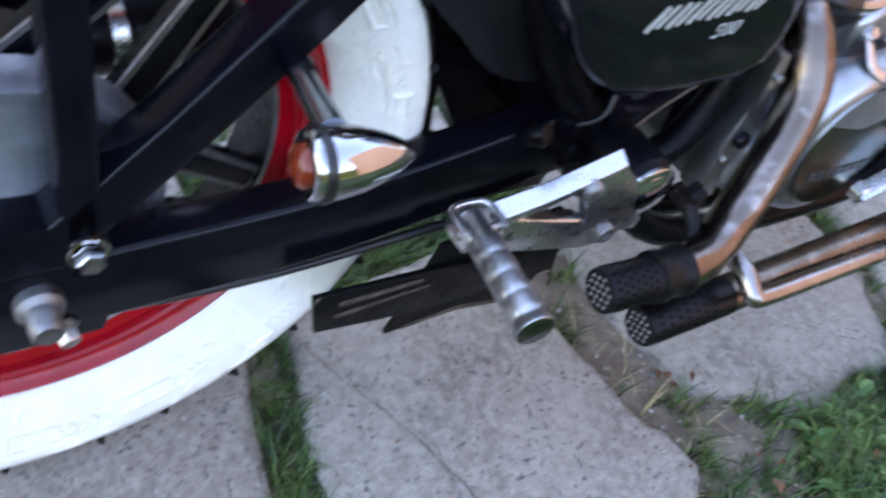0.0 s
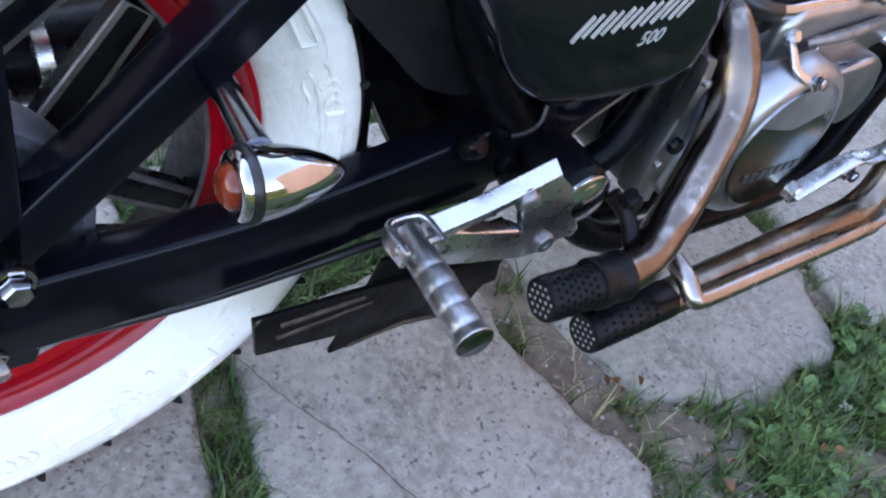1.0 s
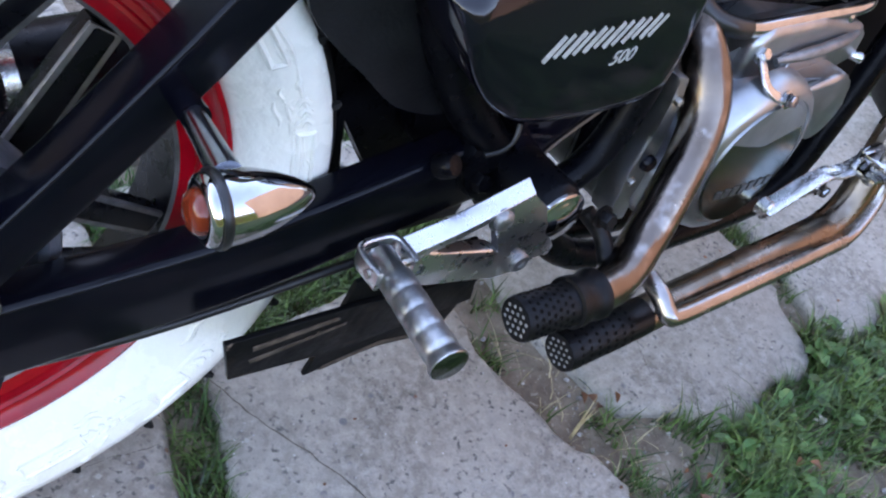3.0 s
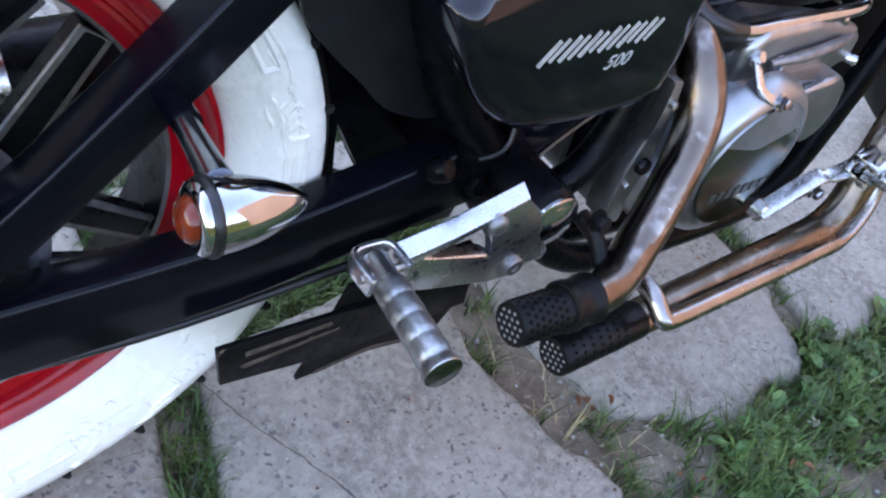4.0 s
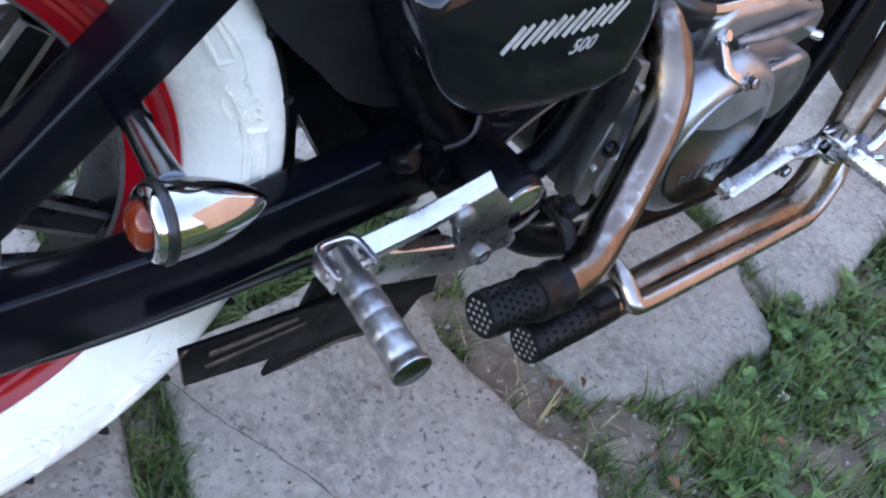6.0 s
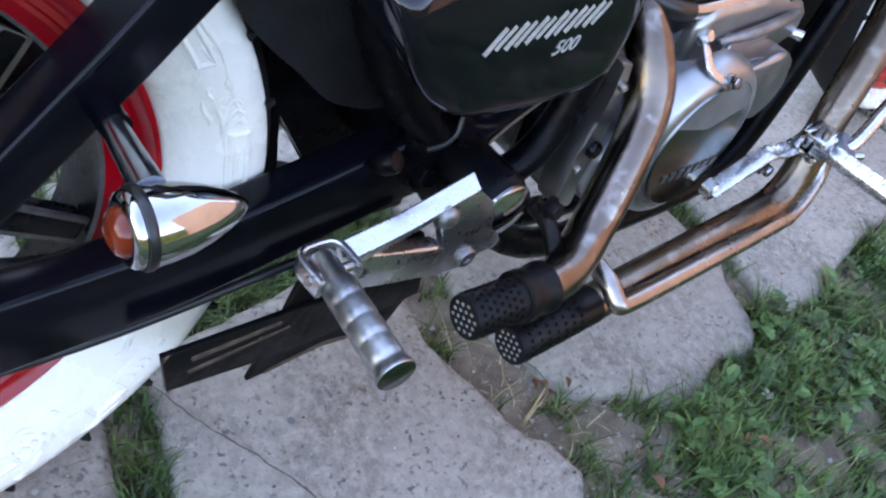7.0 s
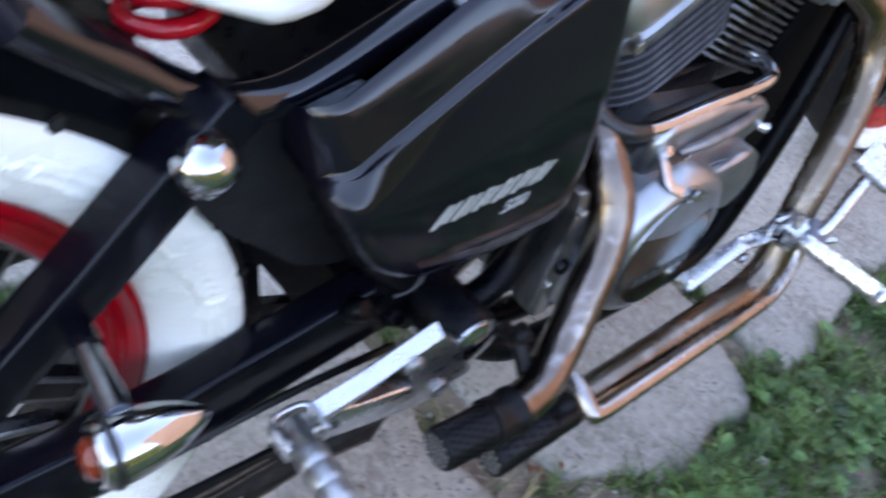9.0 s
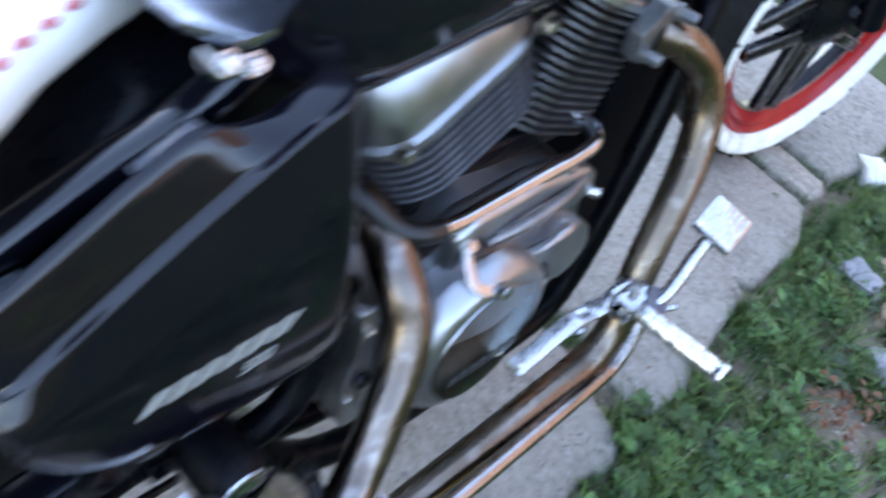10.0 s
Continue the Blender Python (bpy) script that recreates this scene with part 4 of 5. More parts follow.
tagged(part("side_hole", sb2, DARKHOLE, front_pipe, smooth=False), kind="stuff")
part("head_flange", prism([(0.925, 0.535), (0.955, 0.525), (0.985, 0.555), (0.98, 0.585), (0.95, 0.59), (0.922, 0.565)], -0.065, -0.045, 0.003), DULLALU, front_pipe, "oxidised exhaust flange")
for x, z in ((0.933, 0.545), (0.970, 0.580)):
    part("flange_nut", hexbolt((x, -0.064, z), (0.2, -1, 0), 0.007, 0.02), DULLALU, front_pipe)
part("guard_bar", tube([(0.566, -0.174, 0.262), (0.5645, -0.194, 0.259), (0.5645, -0.2085, 0.2505), (0.5665, -0.2125, 0.2478), (0.572, -0.2135, 0.2465), (0.60, -0.2135, 0.2445), (0.75, -0.211, 0.2385), (0.870, -0.208, 0.2325), (0.893, -0.2065, 0.2335), (0.915, -0.203, 0.247), (0.935, -0.196, 0.268), (0.945, -0.185, 0.30)], 0.0096, 6, 18), STEEL, bike, "bare steel guard bar on the exhaust")

# rider peg, bracket and brake pedal
fbk = bmesh.new()
strap = [(0.772, -0.154, 0.266), (0.790, -0.157, 0.280), (0.815, -0.160, 0.297), (0.842, -0.162, 0.306), (0.866, -0.164, 0.303), (0.888, -0.168, 0.310), (0.912, -0.170, 0.326)]
sweep(curve_pts(strap, 5), round_rect(0.020, 0.0048, 0.0018), fbk)
prism([(0.772, 0.262), (0.790, 0.276), (0.815, 0.293), (0.842, 0.302), (0.866, 0.299), (0.884, 0.303), (0.884, 0.288), (0.866, 0.268), (0.846, 0.266), (0.818, 0.270), (0.790, 0.262), (0.772, 0.254)], -0.158, -0.152, 0.0015, fbk)
fbr = part("rider_peg_bracket", fbk, DULLCHROME, bike, "bent chrome peg bracket")
part("bracket_bolt", hexbolt((0.864, -0.158, 0.276), (0, -1, 0), 0.007, 0.011), CHROME, fbr)
part("bracket_end", lathe([(0, 0), (0.011, 0), (0.011, 0.012), (0.009, 0.014), (0, 0.014)], (0.778, -0.145, 0.266), (0, -1, 0), 20), DULLCHROME, fbr)
c2 = bmesh.new()
for z0 in (0.306, 0.326):
    prism([(0.880, z0), (0.922, z0 + 0.004), (0.922, z0 + 0.009), (0.880, z0 + 0.006)], -0.198, -0.166, 0.0015, c2)
prism([(0.880, 0.304), (0.922, 0.308), (0.922, 0.336), (0.880, 0.333)], -0.174, -0.164, 0.002, c2)
part("clevis", c2, CHROME, fbr, "chrome clevis")
part("clevis_pin", tube([(0.897, -0.186, 0.298), (0.899, -0.186, 0.342)], 0.005, 2, 12, smooth_path=False), ZINC, fbr)
pa = Vector((0.903, -0.305, 0.322)) - Vector((0.898, -0.182, 0.320))
fprof = [(0, 0), (0.0085, 0), (0.0085, 0.015), (0.0105, 0.018)]
for k in range(6):
    h = 0.020 + k * 0.0155
    fprof += [(0.0110, h), (0.0110, h + 0.0105), (0.0102, h + 0.0115), (0.0102, h + 0.0145)]
fprof += [(0.0115, 0.116), (0.0122, 0.118), (0.0122, 0.1225), (0.0112, 0.1235), (0, 0.1235)]
part("foot_peg", lathe(fprof, (0.898, -0.182, 0.320), pa, 28), DULLCHROME, fbr, "ribbed chrome foot peg")
pedal = part("brake_pedal_arm", tube([(0.915, -0.200, 0.316), (0.930, -0.205, 0.325), (0.950, -0.204, 0.338), (0.972, -0.200, 0.354), (0.998, -0.197, 0.374)], 0.0078, 5, 16), DULLCHROME, bike, "chrome brake pedal arm")
part("pivot_cup", lathe([(0, 0), (0.0155, 0), (0.0165, 0.003), (0.0165, 0.013), (0.0150, 0.017), (0.006, 0.018), (0.0045, 0.015), (0, 0.015)], (0.918, -0.196, 0.316), (0.15, -0.55, 0.82), 28), RUBBERGREY, pedal, "blue-grey rubber pedal bush")
part("stop_screw", tube([(0.928, -0.212, 0.317), (0.940, -0.220, 0.320)], 0.0038, 2, 10, smooth_path=False), CHROME, pedal)
pad = bmesh.new()
prism([(-0.030, -0.005), (0.030, -0.005), (0.030, 0.005), (-0.030, 0.005)], -0.024, 0.024, 0.0025, pad)
for i in range(7):
    for j in range(6):
        x, y = -0.024 + 0.008 * i, -0.0185 + 0.0074 * j
        prism([(x - 0.0028, 0.004), (x + 0.0028, 0.004), (x + 0.0016, 0.0076), (x - 0.0016, 0.0076)], y - 0.0026, y + 0.0026, 0.0006, pad, 1)
pad_ob = part("pedal_pad", pad, DULLCHROME, pedal, "studded chrome pedal pad")
pad_ob.matrix_basis = pose(1.018, -0.197, 0.383, 12, -6, 8)

# engine
case = part("crankcase", prism([(0.575, 0.275), (0.61, 0.245), (0.70, 0.215), (0.85, 0.215), (0.93, 0.255), (0.945, 0.32), (0.92, 0.40), (0.86, 0.43), (0.72, 0.452), (0.690, 0.415), (0.640, 0.385), (0.590, 0.372)], -0.075, 0.22, 0.012), CASE, bike, "polished aluminium crankcase")
part("right_case", prism([(0.600, 0.280), (0.640, 0.245), (0.72, 0.222), (0.80, 0.228), (0.865, 0.262), (0.905, 0.315), (0.907, 0.350), (0.880, 0.386), (0.849, 0.402), (0.776, 0.394), (0.70, 0.403), (0.665, 0.388), (0.630, 0.352), (0.606, 0.322)], -0.110, -0.07, 0.010, None, 4,
                         warp=lambda x, z: 0.03 * max(0.0, (x - 0.83) / 0.07) ** 2), CASE, case, "polished right engine cover")
part("clutch_housing", lathe([(0.094, 0.0), (0.0925, 0.012), (0.0875, 0.022), (0.083, 0.026), (0.0765, 0.0275), (0.0755, 0.0255), (0.0708, 0.0255), (0.070, 0.028), (0.02, 0.029), (0, 0.029)], (0.723, -0.106, 0.3255), (0, -1, 0.02), 72), CASE, case, "round polished engine cover")
part("cover_disc", lathe([(0.0692, 0.0), (0.0692, 0.0025), (0.0682, 0.0035), (0.03, 0.0037), (0, 0.0037)], (0.723, -0.1325, 0.3260), (0, -1, 0.075), 72), POLISHED, case, "polished round disc tinted dark green")
for k in range(7):
    u, lift = -0.042 + k * 0.014, abs(k - 3) * 0.001
    bar_poly = [(0.726 + u - 0.0045, 0.290 + lift), (0.726 + u + 0.0045, 0.290 + lift), (0.726 + u + 0.0055, 0.302), (0.726 + u - 0.0035, 0.302)]
    part("cast_mark", prism(bar_poly, -0.1395, -0.1370), MARK, case, smooth=False)
for x, y, z in ((0.812, -0.110, 0.352), (0.822, -0.110, 0.338), (0.672, -0.108, 0.388), (0.640, -0.108, 0.27)):
    part("case_bolt", hexbolt((x, y, z), (0, -1, 0), 0.0050, 0.007), CASE, case)
part("upper_case", prism([(0.690, 0.392), (0.694, 0.440), (0.712, 0.452), (0.80, 0.454), (0.885, 0.440), (0.905, 0.425), (0.912, 0.395), (0.86, 0.375), (0.72, 0.375)], -0.090, -0.055, 0.012, None, 4), CASE, case, "polished upper engine case")
part("case_crest", tube([(0.772, -0.1040, 0.384), (0.80, -0.1095, 0.388), (0.835, -0.1115, 0.394), (0.852, -0.1095, 0.393), (0.868, -0.1030, 0.384)], 0.006, 5, 18, radii=[0.003, 0.006, 0.0065, 0.006, 0.003]), CASE, case, "raised crest on the engine case")
part("case_pad", prism([(p.x, p.z) for p in curve_pts([(0.780, 0, 0.389), (0.815, 0, 0.397), (0.850, 0, 0.400), (0.876, 0, 0.387), (0.899, 0, 0.352), (0.893, 0, 0.320), (0.866, 0, 0.308), (0.842, 0, 0.330), (0.828, 0, 0.362), (0.795, 0, 0.374)], 3)], -0.1135, -0.075, 0.004, None, 3), CASE, case, "pear-shaped raised pad of the engine case")
for pts, rad in (([(0.735, -0.093, 0.418), (0.78, -0.098, 0.4235), (0.835, -0.097, 0.4285), (0.875, -0.090, 0.430)], 0.0085),):
    part("case_rib", tube(pts, rad, 5, 16, radii=[rad * 0.4, rad * 0.75, rad * 0.75, rad * 0.5]), DULLALU, case, "rounded cast rib of the engine case")
part("plug_recess", lathe([(0.0105, 0.0), (0.0105, 0.004), (0.009, 0.0055), (0.0075, 0.0045), (0.0065, 0.001), (0, 0.0005)], (0.756, -0.088, 0.412), (0, -1, 0.1), 24), CASE, case, "round recessed plug")
part("case_stub", lathe([(0.006, 0), (0.006, 0.012), (0.0045, 0.014), (0, 0.0145)], (0.907, -0.085, 0.397), (0.3, -1, 0.1), 18), DULLCHROME, case)
part("clutch_lever", sweep(curve_pts([(0.707, -0.090, 0.426), (0.696, -0.101, 0.426), (0.690, -0.118, 0.416), (0.698, -0.127, 0.409), (0.714, -0.131, 0.404)], 5), round_rect(0.004, 0.011, 0.0015), None, (0, -0.35, 0.94)), DULLCHROME, case, "cranked clutch lever")
part("lever_bolt", hexbolt((0.707, -0.088, 0.426), (0, -0.8, 0.6), 0.0065, 0.010), DULLCHROME, case)
part("lever_end", hexbolt((0.715, -0.131, 0.404), (0, -1, 0.4), 0.0065, 0.010), CHROME, case)
part("case_back_strip", prism([(0.575, 0.430), (0.592, 0.426), (0.602, 0.39), (0.606, 0.321), (0.609, 0.255), (0.588, 0.258), (0.580, 0.276), (0.577, 0.323), (0.583, 0.364), (0.586, 0.400)], -0.100, -0.07, 0.003), CASE, case, "bare aluminium case edge")
part("case_plug", lathe([(0.0085, 0), (0.0085, 0.006), (0.007, 0.008), (0, 0.0085)], (0.594, -0.099, 0.333), (0, -1, 0), 20), BLACK, case, "black plug")
for x, z in ((0.589, 0.404), (0.584, 0.312)):
    part("strip_bolt", hexbolt((x, -0.099, z), (0, -1, 0), 0.0042, 0.006), ZINC, case)

part("coolant_hose", tube([(0.604, 0.010, 0.492), (0.622, -0.030, 0.478), (0.640, -0.060, 0.459), (0.660, -0.074, 0.4530), (0.682, -0.0765, 0.4495)], 0.0098, 6, 18), GASKET, bike, "black rubber coolant hose")
part("coolant_pipe", tube([(0.672, -0.0760, 0.4508), (0.700, -0.077, 0.4480), (0.730, -0.077, 0.4482), (0.80, -0.077, 0.4498), (0.875, -0.077, 0.4520), (0.902, -0.072, 0.4555), (0.913, -0.055, 0.4585), (0.908, -0.030, 0.4600)], 0.0082, 6, 18), CHROME, bike, "bent chrome coolant pipe")
part("pipe_joint", lathe([(0.0085, 0), (0.0105, 0.001), (0.0105, 0.006), (0.0085, 0.007)], (0.850, -0.077, 0.4448), (1, -0.0, 0.045), 20), CHROME, bike)


FINEDGE = material("bare_fin_edge", (0.26, 0.26, 0.275), 0.42, 1.0, second=(0.16, 0.16, 0.17), scale=80, rough_var=0.1)
# Shade of the gaps between fins is put into this face colour.
FINFACE = material("fin_gap_dark", (0.03, 0.03, 0.034), 0.5, second=(0.05, 0.05, 0.055), scale=60, spec=0.3)


def cylinder(name, foot, lean, fins, size, label, pitch=0.0105, lift=0.0, corner=0.035):
    """A finned cylinder with a polished head; lean is the tilt of its axis in degrees, forward positive."""
    root = part(name, prism([(-size[0] * 0.40, 0), (size[0] * 0.40, 0), (size[0] * 0.40, lift + fins * pitch + 0.03), (-size[0] * 0.40, lift + fins * pitch + 0.03)], -size[1] * 0.40, size[1] * 0.40, 0.01), FRAME, bike, label)
    root.matrix_basis = pose(*foot, 0, lean, 0)
    fin_me = None
    for k in range(fins):
        bm = bmesh.new()
        sec = round_rect(size[0], size[1], corner, 8)
        z = 0.0
        rings = []
        for inset, h in ((0.004, 0.0), (0.0, 0.0008), (0.0, 0.0030), (0.0015, 0.0036)):
            rings.append([bm.verts.new((a * (1 - inset / size[0] * 2), b * (1 - inset / size[1] * 2), z + h)) for a, b in sec])
        for r0, r1 in zip(rings, rings[1:]):
            for j in range(len(sec)):
                bm.faces.new((r0[j], r0[(j + 1) % len(sec)], r1[(j + 1) % len(sec)], r1[j]))
        for ring in (rings[0], rings[-1]):
            bm.faces.new(ring).material_index = 1
        if fin_me is None:
            fin_me = mesh_of("fin", bm, [FINEDGE, FINFACE])
        else:
            bm.free()
        f = new("fin", fin_me)
        f.parent = root
        f.matrix_basis = pose(0, 0, lift + 0.012 + k * pitch)
    top = lift + fins * pitch + 0.008
    hb_ = bmesh.new()
    sec = round_rect(size[0] * 1.0, size[1] * 1.02, corner * 0.9, 8)
    rings = []
    for f, h in ((0.97, 0.0), (1.0, 0.002), (1.0, 0.009), (0.955, 0.012), (0.95, 0.018), (0.94, 0.030), (0.90, 0.045), (0.82, 0.060), (0.68, 0.072), (0.48, 0.080), (0.2, 0.084)):
        rings.append([hb_.verts.new((a * f, b * f, top + h)) for a, b in sec])
    for r0, r1 in zip(rings, rings[1:]):
        for j in range(len(sec)):
            hb_.faces.new((r0[j], r0[(j + 1) % len(sec)], r1[(j + 1) % len(sec)], r1[j]))
    for ring in (rings[0], rings[-1]):
        hb_.faces.new(ring)
    part("cylinder_head", hb_, CASE, root, "polished domed cylinder head cover", angle=50)
    for x in (-0.36, 0.4):
        part("head_bolt", hexbolt((size[0] * x, -size[1] * 0.51, top + 0.02), (0, -1, 0), 0.007, 0.01), ZINC, root)
    return root


cylinder("rear_cylinder", (0.764, MID, 0.450), -30, 7, (0.198, 0.216), "finned rear engine cylinder with polished head", 0.0122, 0.038, 0.06)
cylinder("front_cylinder", (0.872, MID, 0.440), 22, 16, (0.145, 0.196), "finned front engine cylinder", 0.0087)
part("cylinder_base", prism([(0.665, 0.43), (0.92, 0.43), (0.925, 0.455), (0.84, 0.465), (0.72, 0.465), (0.67, 0.455)], -0.035, 0.14, 0.01), FRAME, bike, "black cylinder base")

# tank, seat and springs
tk = bmesh.new()
rows_t = []
for x, zb, zt, w in ((0.490, 0.668, 0.80, 0.070), (0.498, 0.645, 0.82, 0.104), (0.515, 0.620, 0.83, 0.122), (0.540, 0.606, 0.84, 0.134), (0.575, 0.600, 0.845, 0.140), (0.62, 0.612, 0.85, 0.146), (0.68, 0.626, 0.855, 0.15), (0.80, 0.645, 0.86, 0.155), (0.95, 0.68, 0.87, 0.145), (1.08, 0.71, 0.86, 0.11), (1.15, 0.76, 0.84, 0.05)):
    half = ((0.40, 0.0), (0.62, 0.02), (0.79, 0.07), (0.90, 0.14), (0.965, 0.24), (0.99, 0.35), (1.0, 0.50), (0.985, 0.65), (0.92, 0.78), (0.75, 0.90), (0.40, 0.98))
    sec = [(a * w, zb + (zt - zb) * b) for a, b in half + tuple((-a, b) for a, b in reversed(half))]
    rows_t.append([tk.verts.new((x, MID + a, z)) for a, z in sec])
for r0, r1 in zip(rows_t, rows_t[1:]):
    for j in range(len(r0)):
        tk.faces.new((r0[j], r0[(j + 1) % len(r0)], r1[(j + 1) % len(r0)], r1[j]))
tk.faces.new(rows_t[0])
tk.faces.new(rows_t[-1])
rad = prism([(1.06, 0.115), (1.02, 0.27), (0.985, 0.44), (1.0, 0.56), (1.12, 0.60), (1.17, 0.45), (1.190, 0.35), (1.196, 0.28), (1.192, 0.20), (1.185, 0.115)], -0.030, 0.135, 0.006)
part("radiator", rad, MATTBLACK, bike, "black radiator between the frame tubes")
part("fuel_tank", tk, COVER, bike, "glossy black fuel tank", angle=70)
part("tank_bracket", prism([(0.444, 0.682), (0.474, 0.674), (0.477, 0.683), (0.446, 0.693)], -0.077, -0.060, 0.002), CHROME, bike, "chrome tank bracket")
for x, z in ((0.452, 0.690), (0.468, 0.684)):
    part("tank_bolt", hexbolt((x, -0.076, z), (0, -1, 0.6), 0.0048, 0.007), DULLCHROME, bike, "chrome bolt")
# Dark metal plate added to show a blue sky reflection.
part("tank_tail", plate([(0.443, -0.052), (0.464, -0.078), (0.480, -0.076), (0.530, -0.045), (0.545, 0.053), (0.530, 0.150), (0.464, 0.184), (0.443, 0.158), (0.432, 0.053)], 0.694, 0.702, 0.003), DARKCHROME, bike, "flat dark chrome plate behind the tank")

seat_side = [(0.182, 0.020), (0.200, -0.020), (0.223, -0.049), (0.239, -0.067), (0.255, -0.083), (0.268, -0.084), (0.286, -0.080), (0.317, -0.064), (0.352, -0.040), (0.389, -0.012), (0.44, 0.016), (0.475, 0.032), (0.488, 0.045)]
seat_poly = seat_side + [(x, 2 * MID - y) for x, y in reversed(seat_side)]
sb = bmesh.new()
cx, cy = 0.31, MID
rings = []
for f, z in ((0.90, 0.650), (0.985, 0.650), (1.0, 0.656), (0.997, 0.663), (0.97, 0.670), (0.88, 0.675), (0.6, 0.678), (0.3, 0.676)):
    rings.append([sb.verts.new((cx + (x - cx) * f, cy + (y - cy) * f, z)) for x, y in seat_poly])
for r0, r1 in zip(rings, rings[1:]):
    for j in range(len(seat_poly)):
        sb.faces.new((r0[j], r0[(j + 1) % len(seat_poly)], r1[(j + 1) % len(seat_poly)], r1[j]))
sb.faces.new(rings[0])
sb.faces.new(rings[-1])
seat = part("seat", sb, SEATWHITE, bike, "white leather saddle with red stitching", angle=80)
st = bmesh.new()
loop = []
for i in range(len(seat_poly)):
    a, b = Vector(seat_poly[i]), Vector(seat_poly[(i + 1) % len(seat_poly)])
    n = max(1, round((b - a).length / 0.004))
    loop += [a.lerp(b, k / n) for k in range(n)]
step = 0
while step + 3 < len(loop):
    pts = []
    for q in loop[step:step + 4]:
        pts.append(Vector((cx + (q.x - cx) * 0.905, cy + (q.y - cy) * 0.905, 0.6742)))
    tube(pts, 0.0020, 2, 8, st, radii=[0.0014, 0.0030, 0.0030, 0.0014])
    step += 6
tagged(part("stitch", st, STITCH, seat, "red lacing stitches"), kind="stuff")
for y in (0.0, 0.106):
    pts = [(0.242 + 0.024 * math.cos(t), y + 0.024 * math.sin(t), 0.603 + 0.0030 * t) for t in [k * 0.35 for k in range(46)]]
    part("seat_spring", sweep(pts, circle(0.006, 12), None, (0, 0, 1)), RED, bike, "red coil seat spring")


# ---------------- fork ----------------
fk = new("front_fork_leg", mesh_of("front_fork_leg", tube([(1.806, -0.049, 0.336), (1.716, -0.034, 0.55), (1.62, -0.018, 0.80)], 0.024, 5, 18), BLACK))
fk.parent = bike
tagged(fk, "black front fork leg")
fk2 = new("front_fork_leg", fk.data)
fk2.parent = bike
fk2.matrix_basis = pose(0.025, 0.175, 0)

# ---------------- cracks filled with dirt ----------------
DIRT = material("dark_crack_dirt", (0.080, 0.066, 0.052), 0.95, second=(0.13, 0.11, 0.09), scale=60)


def crack(pts, seed, width):
    """A thin wandering dirt-filled crack lying in a slab."""
    bm = bmesh.new()
    line = curve_pts([(x, y, 0.0) for x, y in pts], 12)
    prev = None
    for i, p in enumerate(line):
        p = p + Vector((0.003 * noise.noise(p * 60 + Vector((seed, 0, 0))), 0.003 * noise.noise(p * 60 + Vector((0, seed, 0))), 0.0))
        w = width * (0.4 + 0.9 * abs(noise.noise(p * 35 + Vector((0, 0, seed)))))
        pair = (bm.verts.new((p.x - w, p.y - w * 0.4, 0.0012)), bm.verts.new((p.x + w, p.y + w * 0.4, 0.0012)))
        if prev:
            bm.faces.new((prev[0], prev[1], pair[1], pair[0]))
        prev = pair
    return part("crack", bm, DIRT, pavement)


crack([(0.259, 0.04), (0.284, -0.022), (0.313, -0.077), (0.337, -0.13), (0.37, -0.23), (0.40, -0.335)], 3, 0.0011)
crack([(0.05, -0.03), (0.109, -0.003), (0.151, -0.004), (0.188, -0.007)], 8, 0.0010)
crack([(0.76, -0.16), (0.80, -0.05), (0.83, 0.10)], 12, 0.0009)

# ---------------- walls added out of view to shut the yard ------
# Unseen low wall that closes the south side for reflections.
tagged(new("wall_south", mesh_of("wall_south", prism([(-14, -0.1), (5, -0.1), (5, 2.4), (-14, 2.4)], -6.3, -6.0), GREYWALL)), "low grey wall added out of view", "wall", kind="structure")
east = tagged(new("wall_east", mesh_of("wall_east", prism([(0, -0.1), (8, -0.1), (8, 6.5), (0, 6.5)], -0.3, 0.0), BRICKWALL)), "sunlit red brick house wall across the lawn", "wall", kind="structure")
east.matrix_world = pose(3.4, -5.2, 0, 0, 0, 45)
# Unseen wall, sized and placed to keep the sun off the yard.
tagged(new("wall_north", mesh_of("wall_north", prism([(-22, -0.1), (24, -0.1), (24, 10.4), (-22, 10.4)], 14.0, 14.3), BRICKWALL)), "unseen brick wall added to shade the yard", "wall", kind="structure")


